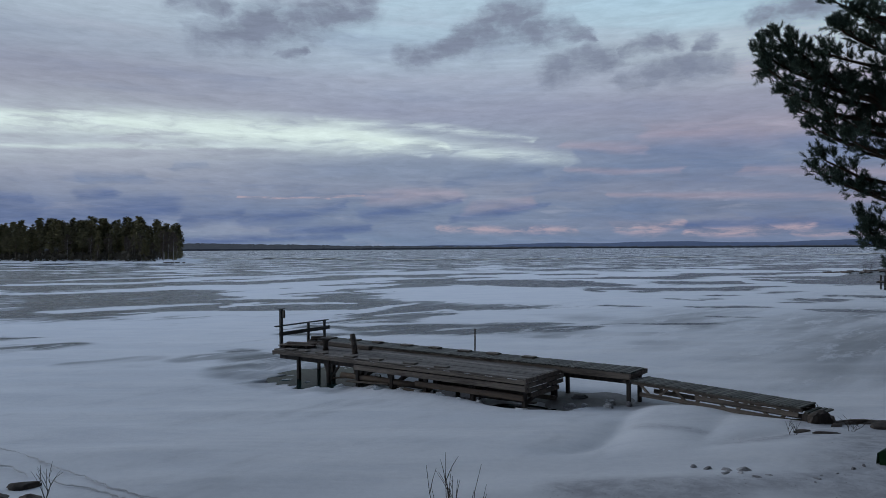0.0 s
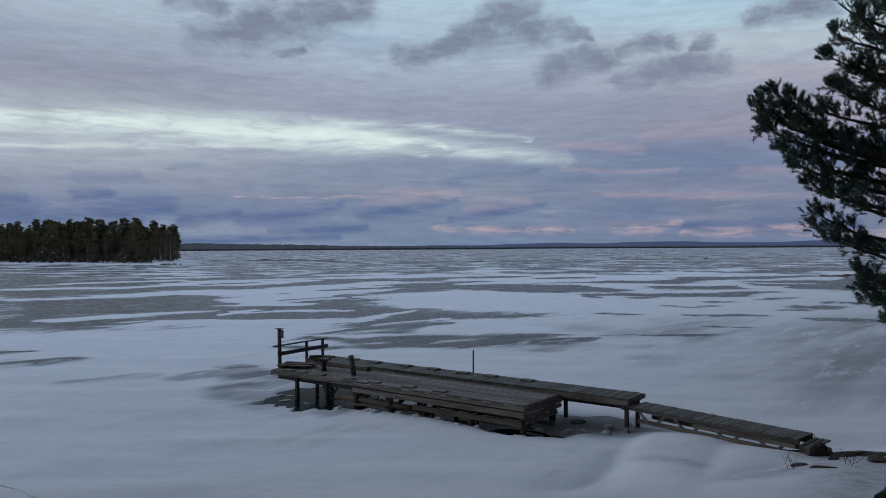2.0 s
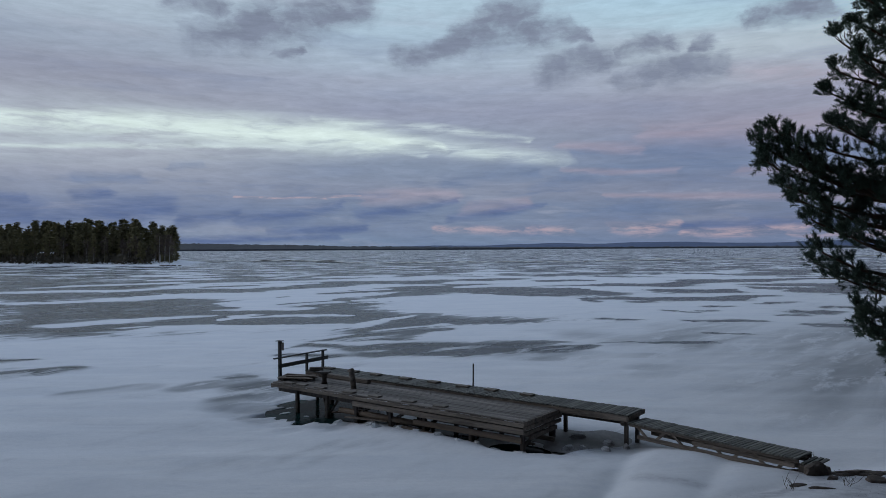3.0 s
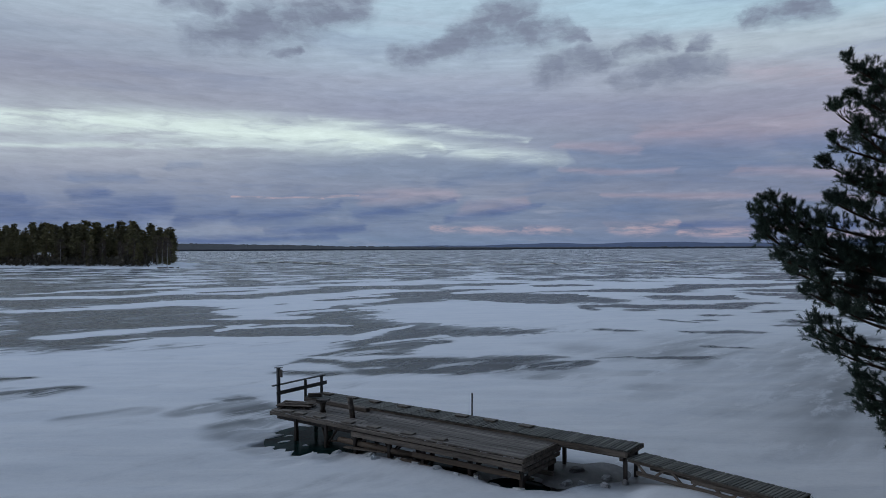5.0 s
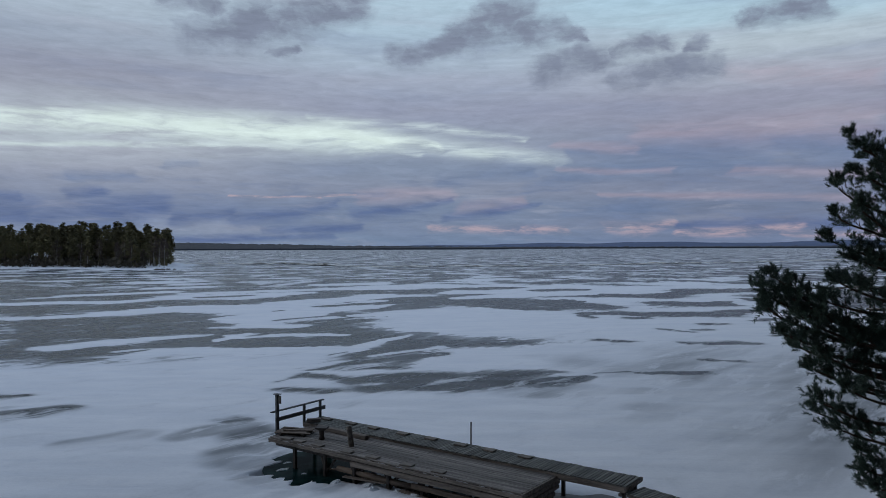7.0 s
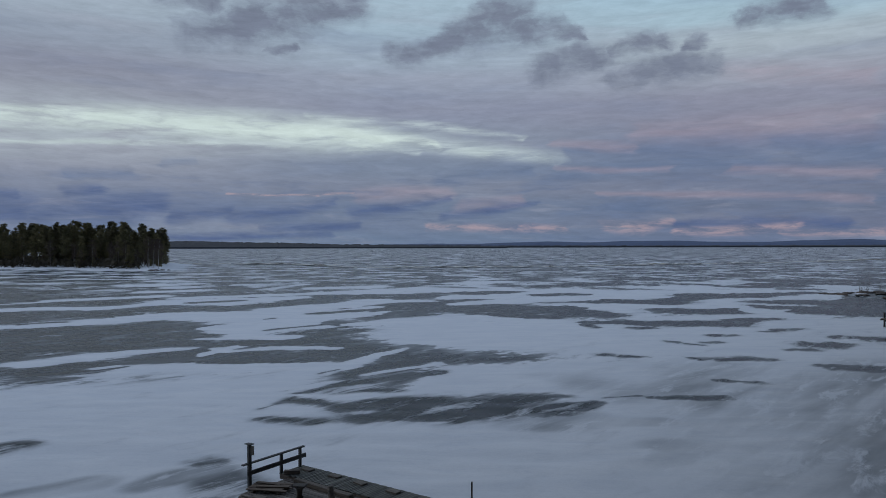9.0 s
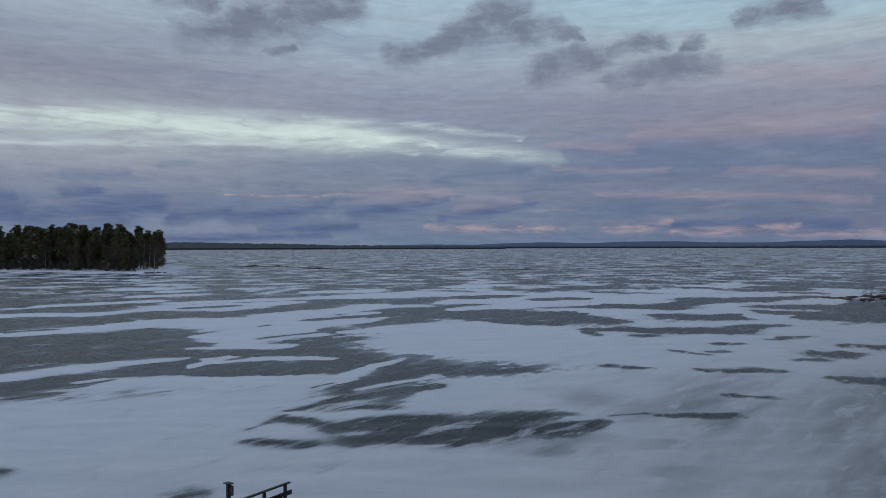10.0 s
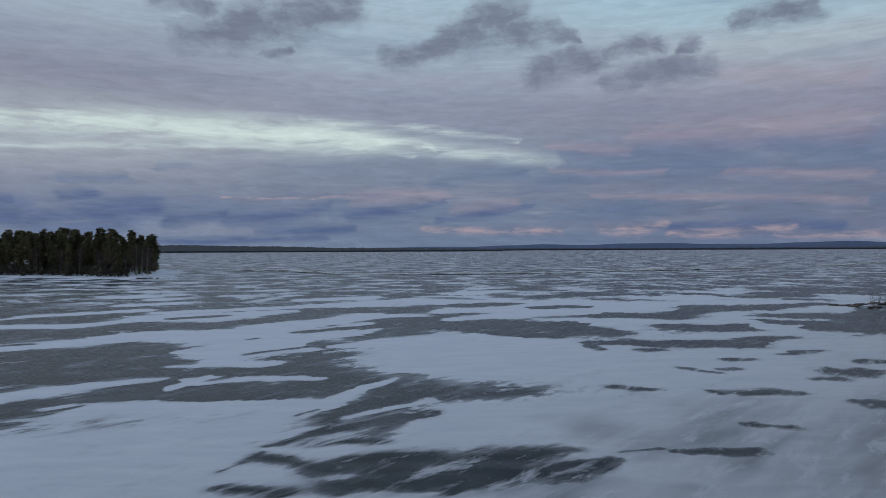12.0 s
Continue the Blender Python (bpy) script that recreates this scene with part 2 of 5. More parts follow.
# ---- materials ----
def material(name):
    mat = bpy.data.materials.new(name)
    mat.use_nodes = True
    t = mat.node_tree
    t.nodes.clear()
    out = t.nodes.new("ShaderNodeOutputMaterial")
    bsdf = t.nodes.new("ShaderNodeBsdfPrincipled")
    plug(t, bsdf.outputs[0], out.inputs[0])
    return mat, t, bsdf


def object_space(t):
    return t.nodes.new("ShaderNodeTexCoord").outputs["Object"]


def bumped(t, bsdf, height, strength, distance):
    b = t.nodes.new("ShaderNodeBump")
    b.inputs["Strength"].default_value, b.inputs["Distance"].default_value = strength, distance
    plug(t, height, b.inputs["Height"])
    plug(t, b.outputs[0], bsdf.inputs["Normal"])


def put(t, bsdf, name, v):
    if isinstance(v, (int, float)):
        bsdf.inputs[name].default_value = v
    elif isinstance(v, (tuple, list)):
        bsdf.inputs[name].default_value = (*v, 1)
    else:
        plug(t, v, bsdf.inputs[name])


def simple(name, a, b, scale, rough=0.8, stretch=(1, 1, 1), bump=0.3, depth=0.01, metal=0.0, vary=0.0, world_space=False):
    """Two tones mixed by noise at two sizes, with relief; vary shifts each object's brightness."""
    mat, t, bsdf = material(name)
    p = t.nodes.new("ShaderNodeNewGeometry").outputs["Position"] if world_space else object_space(t)
    p = vmath(t, "MULTIPLY", p, stretch)
    info = t.nodes.new("ShaderNodeObjectInfo")
    shift = t.nodes.new("ShaderNodeCombineXYZ")
    plug(t, maths(t, "MULTIPLY", info.outputs["Random"], 37.0), shift.inputs[0])
    p = vmath(t, "ADD", p, shift.outputs[0])
    coarse, small = noised(t, p, scale, 4, 0.6), noised(t, p, scale * 7, 4, 0.6)
    both = maths(t, "MULTIPLY_ADD", coarse, 0.6, maths(t, "MULTIPLY", small, 0.4))
    colour = mixed(t, ranged(t, both, 0.32, 0.68), a, b)
    if vary:
        level = maths(t, "MULTIPLY_ADD", info.outputs["Random"], 2 * vary, 1 - vary)
        grey = t.nodes.new("ShaderNodeCombineColor")
        for k in range(3):
            plug(t, level, grey.inputs[k])
        colour = mixed(t, 1.0, colour, grey.outputs[0], "MULTIPLY")
    put(t, bsdf, "Base Color", colour)
    put(t, bsdf, "Roughness", ranged(t, small, 0.3, 0.7, max(rough - 0.12, 0.05), min(rough + 0.1, 1)))
    put(t, bsdf, "Metallic", metal)
    bumped(t, bsdf, both, bump, depth)
    return mat


def snow_and_ice():
    mat, t, bsdf = material("snow_and_ice")
    p = object_space(t)
    cover = t.nodes.new("ShaderNodeAttribute")
    cover.attribute_name = "ice"
    wild = t.nodes.new("ShaderNodeAttribute")
    wild.attribute_name = "wild"
    soft = t.nodes.new("ShaderNodeAttribute")
    soft.attribute_name = "soft"
    # the wind's way: everything is drawn out along it
    across, along = vmath(t, "DOT_PRODUCT", p, (0.77, -0.64, 0)), vmath(t, "DOT_PRODUCT", p, (0.64, 0.77, 0))
    blown = t.nodes.new("ShaderNodeCombineXYZ")
    plug(t, across, blown.inputs[0])
    plug(t, maths(t, "MULTIPLY", along, 0.13), blown.inputs[1])
    blown = blown.outputs[0]
    def drawn(much):
        way = t.nodes.new("ShaderNodeCombineXYZ")
        plug(t, across, way.inputs[0])
        plug(t, maths(t, "MULTIPLY", along, much), way.inputs[1])
        return way.outputs[0]
    loose = drawn(0.42)
    far_big = noised(t, vmath(t, "MULTIPLY", p, (0.9, 1.0, 1.0)), 0.10, 6, 0.55, 0.5)
    ragged = noised(t, loose, 0.55, 6, 0.6, 0.5)
    feather = noised(t, loose, 2.0, 3, 0.55, 0.3)
    # ragged rims; some keep a crisp edge, others thin out over metres
    jag = maths(t, "ADD", maths(t, "MULTIPLY_ADD", ragged, 5.6, -2.8), maths(t, "MULTIPLY_ADD", feather, 2.4, -1.2))
    combed = maths(t, "MULTIPLY", maths(t, "MULTIPLY_ADD", noised(t, blown, 0.75, 4, 0.55, 0.2), 3.6, -1.8), maths(t, "MULTIPLY_ADD", soft.outputs["Fac"], 0.9, 0.1))
    jag = maths(t, "ADD", jag, combed)
    calm = maths(t, "MULTIPLY_ADD", maths(t, "MULTIPLY", cover.outputs["Fac"], cover.outputs["Fac"], clamped=True), -0.62, 1.1)
    jag = maths(t, "MULTIPLY", jag, calm)
    wide_open = maths(t, "MULTIPLY", maths(t, "MULTIPLY_ADD", far_big, 9.0, -4.5), wild.outputs["Fac"])
    v = maths(t, "ADD", maths(t, "ADD", cover.outputs["Fac"], wide_open), jag)
    crisp = ranged(t, v, -0.45, 0.45)
    skirt = t.nodes.new("ShaderNodeAttribute")
    skirt.attribute_name = "skirt"
    w = maths(t, "ADD", maths(t, "ADD", skirt.outputs["Fac"], wide_open), maths(t, "MULTIPLY", jag, 0.7))
    blurred = ranged(t, w, -1.0, 1.0)
    blur = maths(t, "ADD", ranged(t, noised(t, p, 0.16, 3, 0.5), 0.4, 0.6, 0.0, 0.6), maths(t, "MULTIPLY", soft.outputs["Fac"], 0.6), clamped=True)
    mask = mixed_value(t, blur, crisp, blurred)
    thin = t.nodes.new("ShaderNodeAttribute")
    thin.attribute_name = "thin"
    veil = maths(t, "MULTIPLY", thin.outputs["Fac"], ranged(t, noised(t, blown, 0.28, 5, 0.55, 0.4), 0.34, 0.66, 0.12, 0.85))
    mask = maths(t, "MAXIMUM", mask, veil)
    dust = ranged(t, noised(t, drawn(0.25), 0.9, 7, 0.68, 0.4), 0.51, 0.64, 0, 1.0)
    dust = maths(t, "MULTIPLY", dust, maths(t, "MULTIPLY_ADD", soft.outputs["Fac"], 0.55, 0.22))
    frost = ranged(t, noised(t, p, 0.12, 4, 0.6), 0.45, 0.75, 0, 0.10)
    mask = maths(t, "MULTIPLY", mask, maths(t, "SUBTRACT", 1.0, maths(t, "MAXIMUM", dust, frost)))
    grain = noised(t, p, 9.0, 5, 0.7)
    dunes = noised(t, vmath(t, "MULTIPLY", p, (0.35, 1.0, 1)), 0.7, 5, 0.55, 0.6)
    snow = mixed(t, ranged(t, dunes, 0.3, 0.7), (0.86, 0.875, 0.905), (0.94, 0.945, 0.96))
    snow = mixed(t, ranged(t, grain, 0.35, 0.7, 0, 0.15), snow, (0.62, 0.64, 0.68))
    crust = noised(t, vmath(t, "MULTIPLY", p, (0.6, 1.0, 1)), 1.7, 6, 0.6, 0.8)
    snow = mixed(t, ranged(t, crust, 0.5, 0.72, 0, 0.16), snow, (0.60, 0.64, 0.72))
    dirt_shade = t.nodes.new("ShaderNodeAttribute")
    dirt_shade.attribute_name = "dirt_shade"
    blot = noised(t, p, 3.5, 6, 0.7, 0.3)
    # grey blots: real dirt, and the shade painted on the right bank
    snow = mixed(t, maths(t, "MULTIPLY", dirt_shade.outputs["Fac"], ranged(t, blot, 0.3, 0.7, 0.25, 0.7)), snow, (0.31, 0.31, 0.34))
    specks = ranged(t, noised(t, p, 26.0, 3, 0.6), 0.66, 0.72)
    snow = mixed(t, maths(t, "MULTIPLY", maths(t, "MULTIPLY", specks, dirt_shade.outputs["Fac"]), 0.8), snow, (0.09, 0.07, 0.05))
    ice = mixed(t, ranged(t, noised(t, p, 0.5, 5, 0.6), 0.3, 0.7), (0.008, 0.019, 0.024), (0.028, 0.044, 0.052))
    put(t, bsdf, "Base Color", mixed(t, mask, snow, ice))
    rough = maths(t, "MULTIPLY_ADD", mask, -0.55, 0.8)
    put(t, bsdf, "Roughness", rough)
    put(t, bsdf, "Specular IOR Level", maths(t, "MULTIPLY_ADD", mask, 0.18, 0.1))
    put(t, bsdf, "IOR", 1.16)
    relief = maths(t, "MULTIPLY_ADD", dunes, 0.7, maths(t, "MULTIPLY", grain, 0.06))
    relief = maths(t, "MULTIPLY", relief, maths(t, "MULTIPLY_ADD", mask, -0.85, 1.0))
    relief = maths(t, "SUBTRACT", relief, maths(t, "MULTIPLY", mask, 0.25))
    bumped(t, bsdf, relief, 0.6, 0.12)
    return mat


def mixed_value(t, fac, a, b):
    n = t.nodes.new("ShaderNodeMix")
    plug(t, fac, n.inputs[0])
    plug(t, a, n.inputs[2])
    plug(t, b, n.inputs[3])
    return n.outputs[0]


SNOW_ICE = snow_and_ice()
SNOW = simple("snow", (0.76, 0.77, 0.80), (0.87, 0.87, 0.88), 3.0, 0.8, bump=0.4, depth=0.03)
TEAL_ICE = simple("wet_teal_ice", (0.05, 0.095, 0.10), (0.15, 0.21, 0.22), 2.0, 0.3, bump=0.4, depth=0.03)
OLD_ICE = simple("old_ice", (0.50, 0.54, 0.56), (0.80, 0.81, 0.83), 2.5, 0.35, bump=0.5, depth=0.03)
DECK_WOOD = simple("weathered_decking", (0.085, 0.075, 0.066), (0.29, 0.258, 0.23), 1.6, 0.8, (0.5, 9, 9), 0.8, 0.006, vary=0.32)
WALK_WOOD = simple("grey_green_decking", (0.065, 0.065, 0.057), (0.225, 0.22, 0.19), 1.6, 0.78, (9, 0.6, 9), 0.8, 0.006, vary=0.35)
BEAM_WOOD = simple("weathered_timber", (0.07, 0.057, 0.046), (0.27, 0.225, 0.185), 1.4, 0.82, (0.6, 7, 7), 0.6, 0.006, vary=0.2)
POST_WOOD = simple("dark_timber", (0.03, 0.025, 0.021), (0.10, 0.08, 0.065), 2.0, 0.7, (6, 6, 0.6), 0.6, 0.006, vary=0.2)
LOG_WOOD = simple("bare_log", (0.11, 0.083, 0.062), (0.27, 0.205, 0.155), 1.5, 0.8, (0.6, 6, 6), 0.6, 0.008, vary=0.15)
PAD_WOOD = simple("sawn_offcut", (0.12, 0.10, 0.08), (0.25, 0.215, 0.18), 2.0, 0.8, (1, 6, 6), 0.4, 0.004, vary=0.2)
RAIL_WOOD = simple("dark_painted_wood", (0.035, 0.038, 0.038), (0.08, 0.08, 0.078), 2.0, 0.65, (4, 4, 4), 0.4, 0.004, vary=0.15)
STEEL = simple("rusty_steel", (0.05, 0.045, 0.042), (0.12, 0.09, 0.075), 8.0, 0.6, metal=0.6)
ROCK = simple("shore_rock", (0.045, 0.036, 0.030), (0.17, 0.135, 0.11), 2.2, 0.85, bump=0.8, depth=0.05, vary=0.25)
BARK = simple("pine_bark", (0.05, 0.038, 0.03), (0.13, 0.09, 0.06), 4.0, 0.9, (5, 5, 1), 0.9, 0.02)
NEEDLES = simple("pine_needles", (0.042, 0.078, 0.058), (0.095, 0.145, 0.100), 3.0, 0.6, bump=0.0)
TWIG = simple("bare_twig", (0.05, 0.038, 0.03), (0.10, 0.08, 0.06), 8.0, 0.85)
FAR_NEEDLES = simple("forest_needles", (0.075, 0.072, 0.028), (0.215, 0.175, 0.075), 0.25, 0.8, bump=0.0, vary=0.3, world_space=True)
FAR_BARK = simple("forest_bark", (0.09, 0.065, 0.045), (0.20, 0.14, 0.10), 0.8, 0.9, vary=0.2)
BIRCH_BARK = simple("birch_bark", (0.30, 0.28, 0.25), (0.55, 0.53, 0.50), 1.5, 0.8, (3, 3, 1))
BIRCH_TWIGS = simple("bare_birch_twigs", (0.06, 0.04, 0.03), (0.12, 0.085, 0.065), 0.5, 0.85, vary=0.2)
FAR_FOREST = simple("distant_forest", (0.020, 0.024, 0.032), (0.040, 0.042, 0.050), 0.012, 0.9, (1, 1, 3), bump=0.0)
# aerial haze is put into the hills' base colour
HAZE_HILLS = simple("distant_hazed_hills", (0.080, 0.112, 0.20), (0.105, 0.145, 0.245), 0.004, 0.95, bump=0.0)
HULL = simple("green_hull_paint", (0.012, 0.06, 0.022), (0.025, 0.10, 0.035), 3.0, 0.45, bump=0.15)
TARP = simple("blue_tarpaulin", (0.012, 0.07, 0.16), (0.02, 0.11, 0.22), 3.0, 0.5, bump=0.4, depth=0.03)
HUT = simple("brown_hut_boards", (0.06, 0.04, 0.03), (0.12, 0.08, 0.055), 1.0, 0.8, (1, 1, 6))
# cream tint puts warm low sunlight into the ridge ice's colour
RIDGE_ICE = simple("sun_tinted_ice", (0.80, 0.76, 0.68), (0.95, 0.92, 0.86), 0.3, 0.7, bump=0.2)
MUD = simple("frozen_mud", (0.20, 0.19, 0.19), (0.55, 0.54, 0.55), 4.0, 0.9, bump=0.9, depth=0.04, vary=0.2)
SHORE_ICE = simple("dirty_shore_ice", (0.09, 0.083, 0.078), (0.26, 0.245, 0.232), 0.9, 0.72, (1, 0.5, 1), 0.5, 0.03)
UNDERGROWTH = simple("forest_undergrowth", (0.040, 0.032, 0.020), (0.085, 0.068, 0.042), 0.4, 0.9, bump=0.0, world_space=True)


def water_material():
    mat, t, bsdf = material("meltwater")
    p = object_space(t)
    put(t, bsdf, "Base Color", mixed(t, ranged(t, noised(t, p, 1.4, 4, 0.6), 0.35, 0.7), (0.004, 0.013, 0.013), (0.016, 0.040, 0.038)))
    put(t, bsdf, "Roughness", 0.12)
    put(t, bsdf, "IOR", 1.05)
    put(t, bsdf, "Specular IOR Level", 0.3)
    bumped(t, bsdf, noised(t, p, 5.0, 4, 0.6), 0.08, 0.02)
    return mat


WATER = water_material()

# ---- building helpers ----
rnd = random.Random(7)


def step(a, b, v):
    k = np.clip((v - a) / (b - a), 0, 1)
    return k * k * (3 - 2 * k)


def mesh_of(name, bm, mat, smooth=False):
    me = bpy.data.meshes.new(name)
    bm.to_mesh(me)
    bm.free()
    me.materials.append(mat)
    if smooth:
        me.polygons.foreach_set("use_smooth", [True] * len(me.polygons))
    return me


def part(name, bm, mat, parent, label="", smooth=False):
    """Links a bmesh, or a mesh that others share, as one mesh object under a thing or a part."""
    me = mesh_of(name, bm, mat, smooth) if isinstance(bm, bmesh.types.BMesh) else bm
    ob = new(name, me)
    ob.parent = parent
    if label:
        ob["label"] = label
    return ob


def thing(name, m, label, category, group="", kind=""):
    ob = new(name)
    ob.matrix_world = m
    return tagged(ob, label, category, group, kind)


def board(lx, ly, lz, bevel=0.006, rough=0.0, seed=1):
    """A board centred on its middle, edges worn round."""
    bm = bmesh.new()
    bmesh.ops.create_cube(bm, size=1.0)
    r = random.Random(seed)
    for v in bm.verts:
        v.co = Vector((v.co.x * lx, v.co.y * ly, v.co.z * lz))
        if rough:
            v.co += Vector((r.uniform(-rough, rough), r.uniform(-rough, rough), r.uniform(-rough, rough) * 0.5))
    if bevel:
        bmesh.ops.bevel(bm, geom=bm.edges[:], offset=bevel, segments=1, affect="EDGES")
    return bm


def between(a, b, wide, deep, bevel=0.006):
    """A timber from point a to point b."""
    a, b = Vector(a), Vector(b)
    bm = board((b - a).length, wide, deep, bevel)
    turn = (b - a).to_track_quat("X", "Z").to_matrix().to_4x4()
    bmesh.ops.transform(bm, matrix=Matrix.Translation((a + b) / 2) @ turn, verts=bm.verts)
    return bm


def tube(points, radii, sides=8, closed=True):
    """A tapering round limb along points."""
    bm = bmesh.new()
    rings = []
    for i, p in enumerate(points):
        p = Vector(p)
        ahead = Vector(points[min(i + 1, len(points) - 1)]) - Vector(points[max(i - 1, 0)])
        q = ahead.to_track_quat("Z", "Y")
        rings.append([bm.verts.new(p + q @ Vector((math.cos(a) * radii[i], math.sin(a) * radii[i], 0)))
                      for a in (2 * math.pi * k / sides for k in range(sides))])
    for r0, r1 in zip(rings, rings[1:]):
        for k in range(sides):
            bm.faces.new((r0[k], r0[(k + 1) % sides], r1[(k + 1) % sides], r1[k]))
    if closed:
        bm.faces.new(rings[0][::-1])
        bm.faces.new(rings[-1])
    return bm


def boulder(size, flat=0.6, seed=0, detail=2):
    bm = bmesh.new()
    bmesh.ops.create_icosphere(bm, subdivisions=detail, radius=1.0)
    off = Vector((seed * 3.7, seed * 1.3, seed * 2.1))
    for v in bm.verts:
        n = noise.fractal(v.co * 1.1 + off, 1.0, 2.0, 3) * 0.35 + noise.noise(v.co * 2.9 + off) * 0.12
        v.co = Vector((v.co.x * size[0], v.co.y * size[1], v.co.z * size[2] * flat)) * (1 + n)
    return bm


# ---- ground: frozen lake, shore ice and snowy bank in one sheet ----
COVER, THIN_OR_SHADED = [], []


def ice_patch(x0, y0, r0, x1, y1, r1):
    COVER.append((1.0, (x0, y0, r0, x1, y1, r1)))


def snow_patch(x0, y0, r0, x1, y1, r1):
    COVER.append((-1.0, (x0, y0, r0, x1, y1, r1)))


def thin_or_shaded(x0, y0, r0, x1, y1, r1):
    THIN_OR_SHADED.append((x0, y0, r0, x1, y1, r1))


# drifts and bare ice of the open lake, each laid over those before it
snow_patch(-47.8, 70.5, 2.82, -35.7, 73.5, 2.83)
snow_patch(-35.7, 73.5, 1.52, -30.3, 82.3, 2.68)
snow_patch(-30.3, 82.3, 5.07, -23.3, 83.4, 6.79)
snow_patch(-23.3, 83.4, 4.57, -16.0, 91.6, 2.63)
snow_patch(-51.9, 79.3, 1.21, -48.4, 86.0, 1.34)
snow_patch(-48.4, 86.0, 2.37, -37.2, 94.2, 2.63)
snow_patch(-31.6, 90.0, 2.62, -17.2, 97.8, 2.92)
snow_patch(-17.2, 97.8, 2.92, -0.4, 106.9, 6.75)
snow_patch(-0.4, 106.9, 6.70, 12.2, 114.0, 7.53)
snow_patch(12.2, 114.0, 5.56, 18.4, 106.7, 4.14)
snow_patch(-56.5, 129.5, 4.59, -42.7, 118.7, 3.84)
snow_patch(-42.5, 104.2, 2.98, -37.2, 108.7, 3.15)
snow_patch(-25.4, 110.3, 1.45, -21.0, 127.9, 1.87)
snow_patch(-15.7, 114.9, 3.87, -6.1, 120.1, 4.15)
snow_patch(6.8, 88.1, 2.25, 17.1, 95.2, 7.83)
snow_patch(17.1, 95.2, 8.47, 26.5, 99.9, 12.55)
snow_patch(26.5, 99.9, 12.30, 38.0, 93.6, 9.36)
snow_patch(38.0, 93.6, 6.85, 51.0, 109.3, 3.65)
snow_patch(8.1, 78.2, 1.95, 15.7, 82.3, 3.58)
snow_patch(15.7, 82.3, 3.66, 24.8, 86.8, 4.07)
snow_patch(21.6, 73.7, 4.42, 25.3, 72.2, 8.05)
snow_patch(25.3, 72.2, 5.67, 29.8, 66.9, 5.49)
snow_patch(29.8, 66.9, 5.21, 35.5, 74.2, 6.29)
snow_patch(35.5, 74.2, 9.29, 46.8, 79.4, 7.69)
snow_patch(46.8, 79.4, 6.59, 61.1, 90.8, 5.15)
snow_patch(27.1, 58.2, 2.38, 34.7, 58.7, 3.00)
snow_patch(34.7, 58.7, 2.23, 40.5, 64.0, 5.26)
snow_patch(40.5, 64.0, 6.91, 43.9, 63.2, 5.75)
snow_patch(50.6, 109.3, 11.46, 60.5, 109.8, 10.40)
snow_patch(60.5, 109.8, 9.76, 76.6, 115.8, 7.98)
snow_patch(61.6, 91.8, 4.71, 75.5, 100.7, 4.59)
snow_patch(12.1, 132.0, 4.82, 20.6, 137.0, 5.19)
snow_patch(63.1, 130.9, 6.46, 86.6, 148.0, 6.31)
snow_patch(-14.0, 59.2, 5.74, -6.8, 63.6, 5.43)
snow_patch(-6.8, 63.6, 2.56, -2.3, 73.9, 1.08)
snow_patch(-12.8, 69.6, 3.85, -8.5, 75.0, 3.89)
snow_patch(-8.5, 75.0, 3.64, -3.0, 82.8, 2.37)
snow_patch(-3.0, 82.8, 4.01, 3.0, 84.0, 2.46)
snow_patch(-9.1, 57.2, 2.40, -4.2, 62.5, 1.71)
snow_patch(-4.2, 62.5, 1.42, -0.8, 67.6, 0.64)
snow_patch(-36.4, 50.9, 2.26, -30.3, 56.2, 3.22)
snow_patch(-30.3, 56.2, 3.13, -24.4, 61.7, 3.50)
snow_patch(-24.4, 61.7, 4.73, -15.0, 63.1, 6.34)
snow_patch(-15.4, 50.5, 1.50, -11.6, 50.3, 5.18)
snow_patch(-11.6, 50.3, 4.91, -7.9, 51.5, 2.87)
snow_patch(-7.9, 51.5, 1.06, -6.4, 57.9, 0.48)
snow_patch(-14.5, 41.6, 0.46, -10.9, 44.2, 1.47)
snow_patch(-10.9, 44.2, 1.72, -7.1, 42.9, 1.08)
snow_patch(-11.6, 32.0, 0.29, -11.3, 35.9, 1.05)
snow_patch(-11.3, 35.9, 1.06, -10.2, 38.7, 0.52)
snow_patch(-10.5, 34.8, 0.62, -8.2, 37.2, 0.64)
snow_patch(-8.2, 37.2, 0.93, -2.6, 36.5, 0.66)
snow_patch(-22.1, 28.7, 1.34, -18.5, 32.9, 1.50)
snow_patch(-18.5, 32.9, 1.99, -15.0, 34.8, 1.63)
snow_patch(-15.0, 34.8, 1.08, -13.6, 36.6, 0.41)
snow_patch(-3.6, 53.2, 1.08, 3.0, 56.1, 3.13)
snow_patch(3.0, 56.1, 3.32, 7.4, 57.1, 6.90)
snow_patch(-0.4, 42.8, 0.40, 4.2, 47.4, 2.34)
snow_patch(4.2, 47.4, 3.27, 7.1, 47.3, 9.31)
snow_patch(7.1, 47.3, 9.16, 14.0, 46.0, 12.98)
snow_patch(14.0, 46.0, 11.11, 20.0, 42.1, 7.33)
snow_patch(20.0, 42.1, 8.64, 24.6, 42.7, 7.78)
snow_patch(24.6, 42.7, 6.76, 31.8, 47.0, 3.69)
snow_patch(4.1, 39.7, 1.84, 6.9, 40.9, 3.87)
snow_patch(6.9, 40.9, 3.95, 10.9, 39.4, 2.82)
snow_patch(3.4, 17.7, 0.19, 6.2, 20.9, 1.86)
